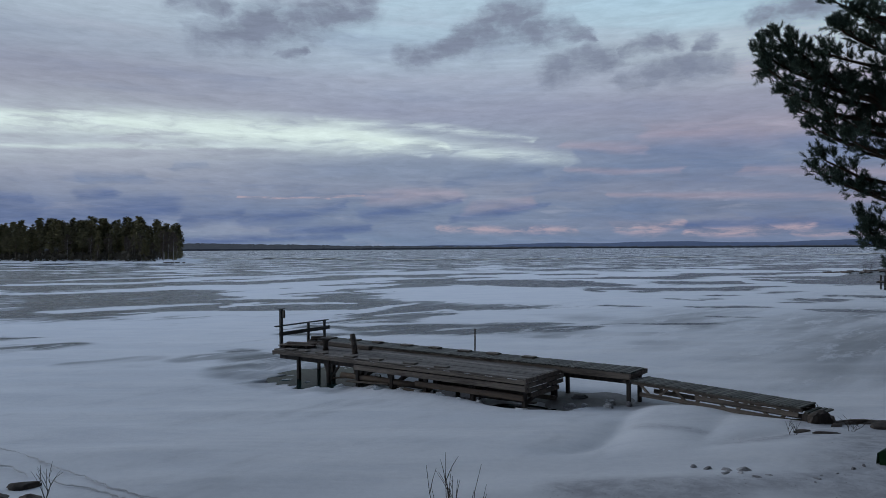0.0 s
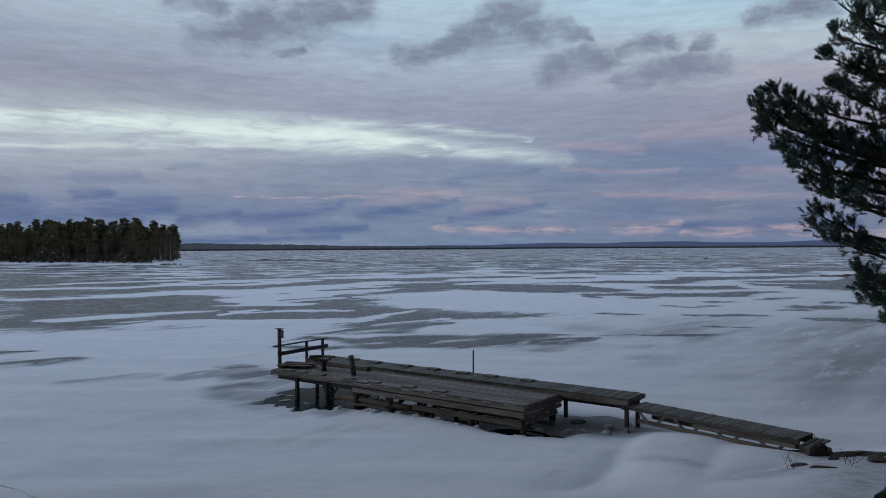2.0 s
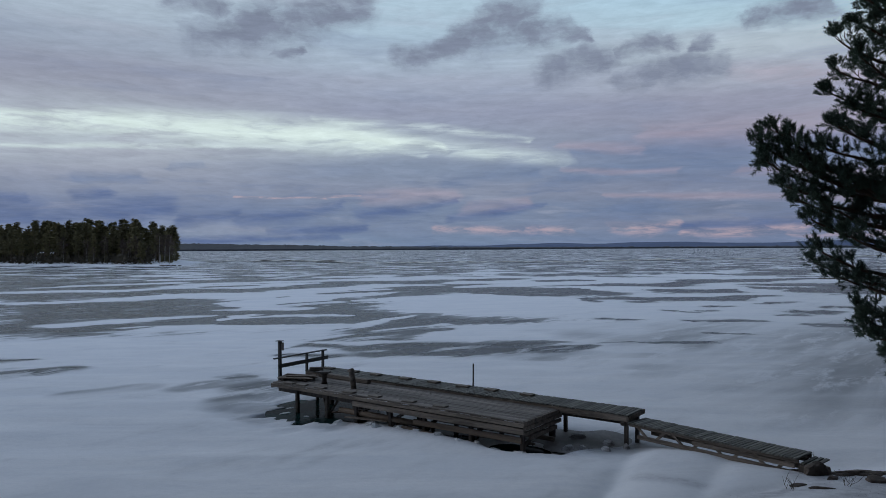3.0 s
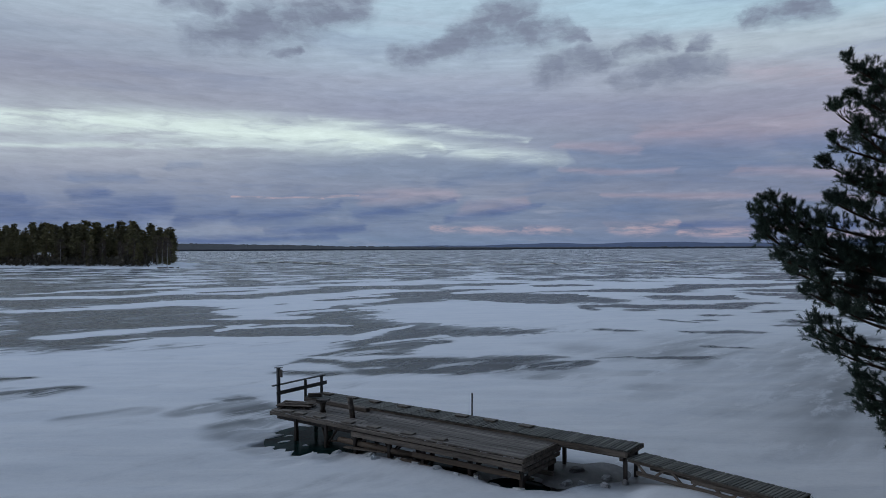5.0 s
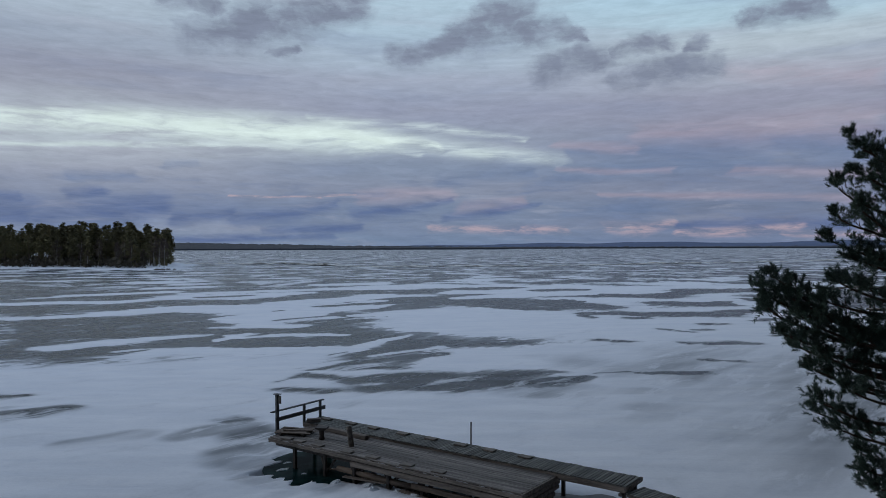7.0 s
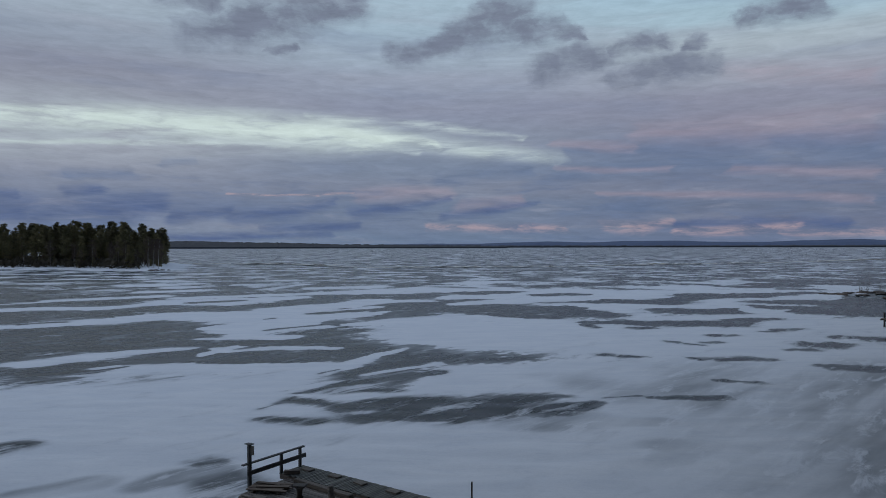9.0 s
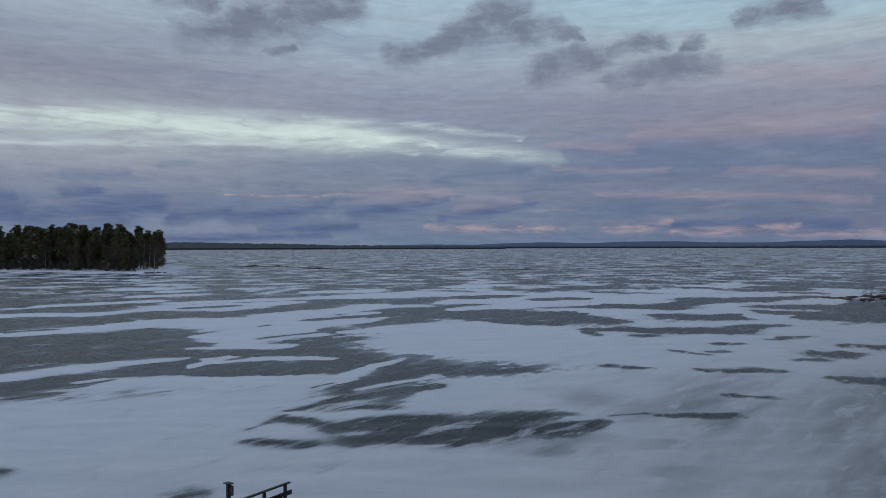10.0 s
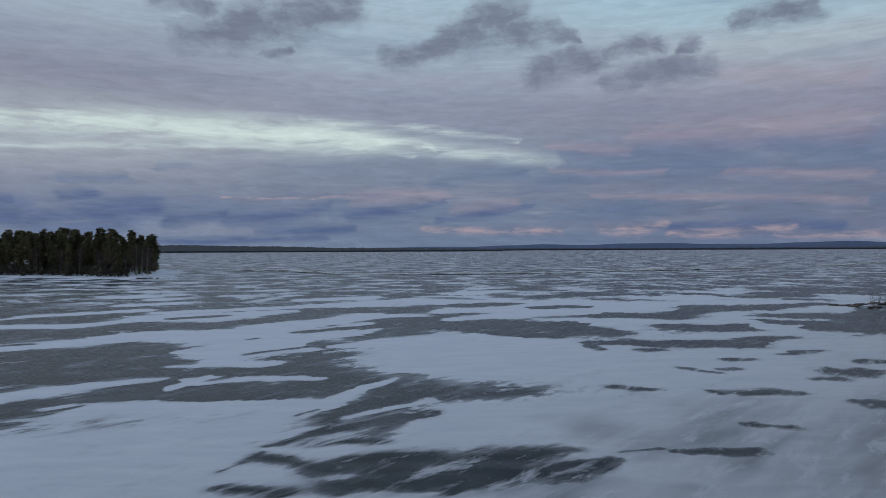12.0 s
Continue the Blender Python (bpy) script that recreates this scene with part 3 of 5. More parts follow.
snow_patch(6.2, 20.9, 2.38, 9.1, 22.8, 4.48)
snow_patch(9.1, 22.8, 5.30, 13.5, 23.1, 6.38)
snow_patch(13.5, 23.1, 6.40, 17.2, 23.0, 5.06)
snow_patch(17.2, 23.0, 4.91, 20.4, 23.8, 5.12)
snow_patch(-13.8, 14.4, 7.29, -8.3, 17.5, 6.15)
snow_patch(-8.3, 17.5, 4.41, -4.8, 22.0, 2.91)
snow_patch(-4.8, 22.0, 2.37, -1.5, 27.5, 1.51)
snow_patch(-1.5, 27.5, 1.42, 0.9, 32.0, 0.85)
snow_patch(0.9, 32.0, 0.89, 3.2, 35.8, 0.22)
snow_patch(-13.5, 26.0, 2.99, -6.1, 26.9, 2.28)
snow_patch(-6.1, 26.9, 1.77, -2.9, 29.5, 1.12)
snow_patch(22.0, 37.7, 10.06, 28.2, 36.2, 9.48)
snow_patch(28.2, 36.2, 9.72, 39.4, 36.9, 13.13)
snow_patch(17.8, 23.9, 5.56, 21.8, 22.4, 6.78)
snow_patch(21.8, 22.4, 7.25, 30.6, 22.6, 11.79)
snow_patch(37.3, 50.2, 5.54, 50.6, 53.4, 5.66)
snow_patch(-1.4, 16.5, 0.34, 0.4, 17.2, 0.89)
snow_patch(0.4, 17.2, 0.90, 3.4, 18.2, 0.76)
snow_patch(-0.4, 13.9, 0.26, 0.4, 14.8, 0.38)
snow_patch(1.0, 24.6, 0.45, 5.1, 28.0, 0.52)
ice_patch(-8.2, 64.8, 1.27, -3.7, 68.4, 1.38)
ice_patch(-3.7, 68.4, 1.13, 0.2, 73.1, 0.84)
ice_patch(-19.0, 25.6, 1.20, -15.9, 26.1, 0.85)
ice_patch(-15.9, 26.1, 0.69, -14.4, 27.2, 0.29)
ice_patch(-14.5, 28.2, 0.35, -10.2, 29.7, 0.89)
ice_patch(-10.2, 29.7, 0.94, -3.1, 30.6, 0.94)
ice_patch(-14.4, 32.5, 0.85, -12.5, 34.6, 1.04)
ice_patch(-6.1, 30.6, 0.47, -0.8, 34.3, 0.53)
ice_patch(-9.7, 39.9, 1.30, -3.2, 40.1, 1.79)
ice_patch(-2.3, 24.8, 0.16, -1.1, 26.6, 0.17)
ice_patch(-1.0, 25.7, 0.19, 1.8, 29.1, 0.33)
ice_patch(2.2, 23.9, 0.23, 3.9, 26.4, 0.26)
ice_patch(-3.0, 14.1, 0.12, -2.0, 17.3, 0.12)
ice_patch(-2.0, 18.2, 0.24, -0.2, 20.7, 0.49)
ice_patch(-0.2, 20.7, 0.51, 1.7, 23.1, 0.41)
ice_patch(1.7, 23.1, 0.61, 5.1, 24.4, 0.79)
ice_patch(0.1, 18.7, 0.51, 2.6, 19.1, 0.62)
ice_patch(-1.6, 16.2, 0.78, -0.3, 15.5, 0.59)
ice_patch(-2.1, 12.4, 0.54, -0.0, 11.9, 0.58)
ice_patch(1.0, 14.6, 1.10, 3.8, 15.1, 1.61)
ice_patch(3.8, 15.1, 1.60, 8.4, 16.1, 1.38)
ice_patch(8.4, 16.1, 1.33, 11.1, 17.1, 0.72)
ice_patch(1.9, 12.3, 0.92, 5.9, 12.9, 1.53)
ice_patch(5.9, 12.9, 1.51, 10.3, 13.9, 1.35)
ice_patch(10.3, 13.9, 1.09, 12.6, 15.6, 0.49)
ice_patch(13.4, 16.7, 0.18, 15.3, 17.3, 0.28)
ice_patch(15.7, 16.8, 0.28, 17.6, 16.3, 0.57)
ice_patch(17.6, 16.3, 0.58, 19.0, 16.3, 0.69)
ice_patch(20.8, 21.5, 0.49, 22.4, 20.8, 0.49)
ice_patch(23.4, 39.8, 0.53, 25.0, 38.0, 0.50)
ice_patch(26.2, 39.4, 0.53, 27.6, 39.4, 0.54)
ice_patch(29.5, 43.1, 0.93, 31.0, 43.0, 0.62)
ice_patch(34.5, 39.5, 0.40, 34.8, 37.3, 0.65)
ice_patch(34.8, 37.3, 1.80, 37.0, 37.9, 1.07)
ice_patch(38.9, 42.0, 1.05, 41.0, 40.5, 1.28)
ice_patch(30.9, 34.5, 0.49, 32.4, 34.5, 0.75)
ice_patch(22.7, 30.9, 0.22, 23.3, 29.2, 0.20)
ice_patch(24.2, 29.7, 0.98, 26.8, 30.2, 1.23)
ice_patch(17.0, 32.4, 0.79, 18.3, 31.9, 0.78)
ice_patch(19.2, 31.5, 0.60, 20.2, 31.3, 0.40)
ice_patch(19.6, 52.3, 0.62, 20.6, 50.0, 0.58)
ice_patch(24.1, 49.1, 1.09, 25.3, 49.0, 0.73)
ice_patch(21.0, 53.8, 1.64, 27.1, 53.1, 2.47)
ice_patch(27.1, 53.1, 2.48, 33.5, 53.1, 2.57)
ice_patch(33.5, 53.1, 2.22, 40.2, 57.0, 1.28)
ice_patch(36.5, 47.8, 1.12, 38.4, 47.7, 0.76)
ice_patch(34.2, 46.5, 0.53, 34.9, 46.5, 0.54)
ice_patch(32.4, 68.5, 0.77, 33.8, 66.7, 2.61)
ice_patch(33.8, 66.7, 4.10, 36.7, 65.9, 4.08)
ice_patch(36.7, 65.9, 3.29, 41.6, 69.8, 1.05)
ice_patch(11.5, 71.7, 2.49, 18.3, 70.0, 5.47)
ice_patch(18.3, 70.0, 3.62, 24.3, 62.8, 2.74)
ice_patch(24.3, 62.8, 1.74, 25.3, 60.7, 0.62)
ice_patch(13.4, 61.9, 2.03, 18.4, 58.3, 1.12)
ice_patch(45.9, 74.9, 1.07, 46.3, 71.5, 1.00)
ice_patch(50.8, 79.9, 3.42, 63.1, 78.2, 3.52)
ice_patch(48.3, 71.3, 2.55, 51.2, 69.8, 1.88)
ice_patch(48.3, 64.6, 2.48, 56.7, 64.1, 3.87)
ice_patch(28.1, 80.7, 2.41, 36.1, 80.1, 4.08)
ice_patch(36.1, 80.1, 2.66, 47.0, 92.9, 3.51)
ice_patch(47.0, 92.9, 5.21, 52.3, 91.5, 4.14)
ice_patch(52.3, 91.5, 3.78, 66.4, 99.1, 2.26)
ice_patch(22.8, 94.7, 2.85, 26.8, 96.6, 2.97)
ice_patch(11.6, 100.0, 3.96, 17.1, 103.0, 3.15)
ice_patch(61.1, 115.7, 3.86, 73.2, 119.3, 5.06)
ice_patch(82.1, 141.5, 9.54, 99.6, 141.9, 7.55)
ice_patch(69.0, 109.1, 3.00, 70.8, 109.0, 3.01)
ice_patch(-27.8, 81.4, 1.42, -23.1, 84.2, 1.48)
ice_patch(30.3, 26.3, 1.23, 32.0, 25.2, 1.80)
ice_patch(-35.7, 53.8, 0.73, -32.8, 56.0, 0.76)
ice_patch(-26.2, 52.1, 1.01, -25.3, 52.8, 0.68)
ice_patch(-13.2, 58.3, 0.36, -12.4, 59.6, 0.37)
ice_patch(-10.0, 48.5, 0.45, -6.2, 52.9, 0.51)
# patches by the shore
ice_patch(-11.7, 6.9, 1.26, -9.8, 8.0, 0.47)
ice_patch(-14.2, 10.4, 0.67, -13.4, 10.7, 0.42)
ice_patch(-2.9, 5.4, 0.39, -2.5, 5.7, 0.50)
thin_or_shaded(-6.8, 2.1, 0.58, -5.3, 3.2, 0.67)
thin_or_shaded(-3.7, 2.8, 0.47, -2.9, 4.1, 0.73)
thin_or_shaded(12.0, 11.2, 1.00, 14.0, 11.5, 0.74)
thin_or_shaded(15.8, 7.7, 0.59, 16.0, 6.5, 0.52)
thin_or_shaded(16.7, 5.8, 0.51, 16.9, 5.7, 0.40)
thin_or_shaded(16.6, 3.0, 1.60, 17.8, 3.2, 1.71)
thin_or_shaded(9.4, 11.7, 1.79, 10.7, 11.7, 1.78)
thin_or_shaded(-1.4, 0.8, 0.67, -0.8, 0.9, 0.68)
thin_or_shaded(13.6, 7.1, 1.15, 13.9, 6.5, 1.02)
# grey ice by the dock's landward end, and blown-bare ice round its outer end
thin_or_shaded(7.9, -4.1, 0.9, 9.1, -3.9, 1.1)
thin_or_shaded(8.2, -4.4, 0.8, 8.9, -4.6, 0.6)
thin_or_shaded(-0.8, 0.3, 1.0, 0.6, 2.2, 1.3)
thin_or_shaded(-2.3, 4.7, 0.8, -0.6, 2.2, 1.1)
thin_or_shaded(-0.6, 1.6, 1.1, 0.4, -0.6, 0.8)
thin_or_shaded(-0.3, -1.3, 0.5, 2.0, -2.0, 0.5)
# this long band is the deck's shade painted on the ground
thin_or_shaded(2.5, -0.8, 0.8, 7.5, -4.15, 0.8)
thin_or_shaded(4.5, -2.6, 0.2, 5.4, -3.3, 0.2)
# blown sand and dirt lying in the drifts, and painted shade over the right bank
DIRT_AND_SHADE = [(9.55, -9.4, 0.15, 10.3, -8.95, 0.3), (10.3, -8.95, 0.3, 11.4, -8.5, 0.25), (8.6, -7.6, 0.1, 9.4, -8.2, 0.14),
        (8.3, -11.9, 0.22, 9.5, -11.9, 0.35), (9.5, -11.9, 0.35, 11.5, -11.6, 0.4), (6.6, -11.9, 0.35, 8.2, -12.1, 0.4), (11.5, -7.9, 0.3, 14.0, -7.8, 0.5),
        # last two strokes: tree shade on the right bank, painted as darker snow
        (2.9, -1.9, 0.3, 4.4, -3.1, 0.5), (4.4, -3.1, 0.45, 7.4, -5.3, 0.35), (7.6, -4.6, 0.5, 9.0, -4.4, 0.5), (10.4, -12.6, 1.0, 12.6, -9.6, 1.3), (12.6, -9.6, 1.3, 13.4, -8.3, 0.8)]


def inside(strokes, X, Y):
    """How deep a place lies in the strokes: 1 inside, 0.5 at the rim, 0 outside."""
    best = np.zeros(X.shape)
    for x0, y0, r0, x1, y1, r1 in strokes:
        bx, by = x1 - x0, y1 - y0
        k = np.clip(((X - x0) * bx + (Y - y0) * by) / (bx * bx + by * by + 1e-6), 0, 1)
        r = r0 + (r1 - r0) * k
        d = np.hypot(X - x0 - bx * k, Y - y0 - by * k)
        best = np.maximum(best, step(-0.6, 0.45, (r * 1.08 - d) / np.maximum(r, 0.5)))
    return best


def rim(stroke, X, Y, blown=1.0):
    """1 inside a stroke, 0 outside, with a blown edge."""
    x0, y0, r0, x1, y1, r1 = stroke
    bx, by = x1 - x0, y1 - y0
    k = np.clip(((X - x0) * bx + (Y - y0) * by) / (bx * bx + by * by + 1e-6), 0, 1)
    r = r0 + (r1 - r0) * k
    return step(-1, 1, (r - np.hypot(X - x0 - bx * k, Y - y0 - by * k)) / ((0.12 + 0.28 * r) * blown))


def wander(X, Y, seed):
    """A smooth uneven shift, in metres, of all sizes between 1 and 14 m."""
    r = random.Random(seed)
    out = np.zeros(X.shape)
    for long, much in ((14, 1.2), (9, 0.8), (6, 0.5), (4, 0.34), (2.7, 0.22), (1.8, 0.14), (1.2, 0.09)):
        for _ in range(2):
            a, q = r.uniform(0, math.pi), r.uniform(0, 6.28)
            out += 0.7 * much * np.sin((X * math.cos(a) + Y * math.sin(a)) * 2 * math.pi / long + q)
    return out * step(-4, 30, Y) + out * 0.25 * step(30, -4, Y)


def hill(X, Y, x, y, rx, ry, turn, high):
    c, s = math.cos(radians(turn)), math.sin(radians(turn))
    u, v = (X - x) * c + (Y - y) * s, -(X - x) * s + (Y - y) * c
    return high * np.exp(-(u / rx) ** 2 - (v / ry) ** 2)


def ridge(X, Y, points, highs, steep, gentle):
    """A drift along a line of points, steep on its left and gentle on its right."""
    best = np.zeros(X.shape)
    for (x0, y0), (x1, y1), h0, h1 in zip(points, points[1:], highs, highs[1:]):
        bx, by = x1 - x0, y1 - y0
        long = math.hypot(bx, by)
        k = np.clip(((X - x0) * bx + (Y - y0) * by) / long ** 2, 0, 1)
        side = (bx * (Y - y0) - by * (X - x0)) / long
        d = np.hypot(X - x0 - bx * k, Y - y0 - by * k)
        w = np.where(side > 0, gentle, steep)
        best = np.maximum(best, (h0 + (h1 - h0) * k) * np.exp(-(d / w) ** 1.6))
    return best


def scoop(X, Y, points, highs, deeps, reach):
    """A drift whose lip follows the points: it rises on their left hand, out of a crease that the right side falls into."""
    near, side, high, deep = np.full(X.shape, 1e9), np.zeros(X.shape), np.zeros(X.shape), np.zeros(X.shape)
    for (x0, y0), (x1, y1), h0, h1, d0, d1 in zip(points, points[1:], highs, highs[1:], deeps, deeps[1:]):
        bx, by = x1 - x0, y1 - y0
        k = np.clip(((X - x0) * bx + (Y - y0) * by) / (bx * bx + by * by), 0, 1)
        d = np.hypot(X - x0 - bx * k, Y - y0 - by * k)
        closer = d < near
        near = np.where(closer, d, near)
        side = np.where(closer, np.sign(bx * (Y - y0) - by * (X - x0)), side)
        high = np.where(closer, h0 + (h1 - h0) * k, high)
        deep = np.where(closer, d0 + (d1 - d0) * k, deep)
    off = near * side
    out, back = np.maximum(off, 0), np.maximum(-off, 0)
    rise = 1 - np.exp(-(out / 0.9))
    return rise * high * np.exp(-(out / reach) ** 1.6) - deep * np.where(off > 0, np.exp(-out / 1.0), np.exp(-back / 0.42))


WATER_HOLE = (1.5, -0.2, 1.35, 1.5)


def hole_at(X, Y):
    x, y, rx, ry = WATER_HOLE
    a = np.arctan2(Y - y, X - x)
    return np.hypot((X - x) / rx, (Y - y) / ry) * (1 + 0.10 * np.sin(3 * a + 1) + 0.08 * np.sin(7 * a) + 0.07 * np.sin(13 * a + 2) + 0.05 * np.sin(19 * a)) + 0.11 * np.sin(3.1 * X - 4.2 * Y) + 0.08 * np.sin(7.3 * X - 5.1 * Y + 1) + 0.05 * np.sin(13 * X - 9 * Y)


def ground_height(X, Y):
    z = 0.75 * np.clip((36 - Y) / 36, 0, 1) ** 1.3
    z = np.where(Y < 0, 0.75, z)
    z = z + step(-3, -12, Y) * (0.45 + 0.15 * step(5, 10, X)) + step(-12, -22, Y) * 0.7 + step(-22, -60, Y) * 3.0
    # drifts along the landward half of the dock, with wind scoops at their outer flank
    z = z + scoop(X, Y, ((9.7, -4.5), (9.3, -5.0), (8.9, -5.6), (8.6, -6.4), (8.3, -7.2), (7.95, -8.05), (7.5, -8.9), (6.95, -9.45), (6.2, -9.7)), (0, 0.20, 0.28, 0.28, 0.24, 0.17, 0.11, 0.06, 0), (0, 0.01, 0.04, 0.07, 0.11, 0.15, 0.16, 0.11, 0), 1.6)
    z = z + scoop(X, Y, ((10.9, -6.3), (10.4, -6.95), (9.75, -8.0), (9.26, -8.9), (8.95, -9.4)), (0, 0.12, 0.13, 0.06, 0), (0, 0.05, 0.10, 0.08, 0), 0.9)
    z = z + scoop(X, Y, ((8.4, -10.4), (8.83, -9.98), (9.58, -9.15), (10.24, -8.7), (11.0, -8.3), (11.5, -8.15)), (0, 0.05, 0.10, 0.12, 0.08, 0), (0, 0.04, 0.10, 0.12, 0.10, 0), 0.8)
    z = z + hill(X, Y, 10.3, -6.7, 1.3, 0.7, -48, 0.12)
    z = z + ridge(X, Y, ((2.6, -2.2), (4.6, -3.75), (6.6, -5.6)), (0.03, 0.10, 0.0), 0.4, 0.45)
    z = z - hill(X, Y, 8.4, -4.1, 0.9, 0.7, 0, 0.14) - hill(X, Y, 5.0, -2.98, 0.75, 0.4, -38, 0.42) - hill(X, Y, 6.66, -4.6, 0.6, 0.4, -30, 0.45)
    z = z - hill(X, Y, 12.8, -6.2, 1.6, 0.9, -10, 0.25)
    # hollow made under the dock so the ground there falls into shade
    c, s = math.cos(radians(-37)), math.sin(radians(-37))
    u, v = X * c + Y * s, -X * s + Y * c
    z = z - 0.22 * step(2.2, 3.2, u) * step(9.6, 8.6, u) * step(0.0, 0.3, v) * step(2.6, 2.2, v)
    # open water under the dock's outer end
    z = z - 0.10 * step(2.4, 1.1, hole_at(X, Y)) - 0.4 * step(1.10, 0.9, hole_at(X, Y))
    # island and its snowy shore
    land = island_depth(X, Y)
    z = z + step(-1, 7, land) * 1.0 + step(6, 40, land) * 1.5
    # spit with stones, far off on the same shore
    z = z + hill(X, Y, 84, 92, 16, 5, 10, 0.8) + hill(X, Y, 60, 49, 12, 5, 10, 0.8)
    return z


def island_depth(X, Y):
    """Metres inland from the island's rim."""
    u, v = X + 82, Y - 214
    front = v + 0.42 * u - 1.6 * np.sin(u * 0.13) - 1.0 * np.sin(u * 0.41)
    side = -u - 0.25 * v + 2.0 * np.sin(v * 0.12)
    back = 75 - v - 0.42 * u
    return np.minimum(np.minimum(front, side), back)


def spaced(dense0, dense1, gap, lo, hi, growth):
    mid = list(np.arange(dense0, dense1, gap))
    up, d = [dense1], gap
    while up[-1] < hi:
        d *= growth
        up.append(up[-1] + d)
    down, d = [dense0], gap
    while down[-1] > lo:
        d *= growth
        down.append(down[-1] - d)
    return np.array(down[:0:-1] + mid + up)


def make_ground():
    xs = spaced(-14, 24, 0.13, -4500, 4500, 1.035)
    ys = np.concatenate([spaced(-13, 22, 0.13, -300, 22.0, 1.08)[:-1], spaced(22, 120, 0.45, 22.0, 4700, 1.035)])
    X, Y = np.meshgrid(xs, ys)
    Z = ground_height(X, Y)
    rip = np.array([noise.noise((x * 0.35, y * 0.8, 0.0)) for x, y in zip(X[: 470].ravel(), Y[: 470].ravel())])
    ripple = np.zeros(X.shape)
    ripple[: 470] = rip.reshape(X[: 470].shape) * step(30, 10, Y[: 470])
    Z = Z + 0.06 * ripple
    ny, nx = X.shape
    me = bpy.data.meshes.new("ground")
    i = np.arange(nx * ny).reshape(ny, nx)
    quads = np.stack([i[:-1, :-1], i[:-1, 1:], i[1:, 1:], i[1:, :-1]], -1).reshape(-1, 4)
    me.vertices.add(nx * ny)
    me.vertices.foreach_set("co", np.stack([X, Y, Z], -1).ravel())
    me.loops.add(quads.size)
    me.loops.foreach_set("vertex_index", quads.ravel())
    me.polygons.add(len(quads))
    me.polygons.foreach_set("loop_start", np.arange(0, quads.size, 4))
    me.polygons.foreach_set("use_smooth", np.ones(len(quads), bool))
    me.update(calc_edges=True)
    wx, wy = wander(X, Y, 3), wander(X, Y, 8)
    U, V = X + 0.22 * wx, Y + 0.3 * wy
    lake = step(16, 24, Y + 0.5 * wy)  # open lake ice, away from the drifted shore
    far = np.maximum(step(85, 125, Y), np.maximum(step(-0.62, -0.72, (X - 5) / (Y + 14)), step(0.62, 0.72, (X - 5) / (Y + 14))) * step(26, 34, Y))
    ice = -1.0 + 1.75 * lake - 0.4 * far
    skirt = ice.copy()
    for sign, stroke in COVER:
        x0, y0, r0, x1, y1, r1 = stroke
        pad = 2.0 * max(r0, r1) + 2.5
        i0, i1 = np.searchsorted(xs, (min(x0, x1) - pad, max(x0, x1) + pad))
        j0, j1 = np.searchsorted(ys, (min(y0, y1) - pad, max(y0, y1) + pad))
        spot = np.s_[j0:j1, i0:i1]
        m, n = rim(stroke, U[spot], V[spot]), rim(stroke, U[spot], V[spot], 2.6)
        ice[spot] = ice[spot] * (1 - m) + sign * m
        skirt[spot] = skirt[spot] * (1 - n) + sign * n
    ice = np.where(Y < -9, -3.0, ice)
    ice = np.where(island_depth(X, Y) > -4, -3.0, ice)
    skirt = np.minimum(skirt, ice + 2.0)
    wild = 0.06 + 0.94 * far
    # thin snow, plus the shade painted under the deck
    thin = inside(THIN_OR_SHADED, U, V) * (1 - 0.6 * step(9, 12, X))
    thin = np.maximum(thin, 0.72 * step(11, 19, X + 1.5 * wx) * step(34, 20, Y + wy) * step(-5, -1, Y))
    thin = np.maximum(thin, 0.6 * step(1.45, 0.95, hole_at(X + 0.8 * wx, Y + 0.8 * wy)))
    soft = np.maximum(step(32, 15, Y + wy), step(9, 20, X + wx) * step(62, 32, Y))
    dirt_shade = inside(DIRT_AND_SHADE, X + 0.1 * wx, Y + 0.1 * wy)
    for name, value in (("dirt_shade", dirt_shade), ("ice", ice), ("skirt", skirt), ("wild", wild), ("thin", thin), ("soft", soft)):
        me.attributes.new(name, "FLOAT", "POINT").data.foreach_set("value", value.ravel().astype(np.float32))
    me.materials.append(SNOW_ICE)
    return tagged(new("ground", me), "frozen lake with wind-blown snow patches on grey ice", "frozen lake", kind="structure")


make_ground()


def ground_at(x, y):
    return float(ground_height(np.array([x]), np.array([y]))[0])


# far shore: a wooded ridge, and hills painted haze blue, behind the lake
def far_ridge(name, label, mat, a0, a1, far, deep, tops, wood, seed):
    """A real ridge of land along an arc of azimuths a0 to a1, at its distance, with a ragged tree line."""
    bm = bmesh.new()
    n, rows = 420, []
    for k in range(n + 1):
        a = radians(a0 + (a1 - a0) * k / n)
        q = k / n * (len(tops) - 1)
        j = min(int(q), len(tops) - 2)
        s = q - j
        s = s * s * (3 - 2 * s)
        high = tops[j] * (1 - s) + tops[j + 1] * s
        trees = wood * (0.5 + noise.noise((k * 0.9, seed, 0)) * 0.5 + noise.noise((k * 0.21, seed, 3)) * 0.5)
        ring = []
        for d, h in ((far, 0.0), (far + 6, wood * 0.7 + trees * 0.3), (far + deep * 0.5, high * 0.6 + trees * 0.5), (far + deep, high + trees), (far + deep * 1.6, -5)):
            ring.append(bm.verts.new((d * math.sin(a), d * math.cos(a), h)))
        rows.append(ring)
    for r0, r1 in zip(rows, rows[1:]):
        for k in range(4):
            bm.faces.new((r0[k], r1[k], r1[k + 1], r0[k + 1]))
    ob = new(name, mesh_of(name, bm, mat))
    return tagged(ob, label, "wooded shore", kind="structure")


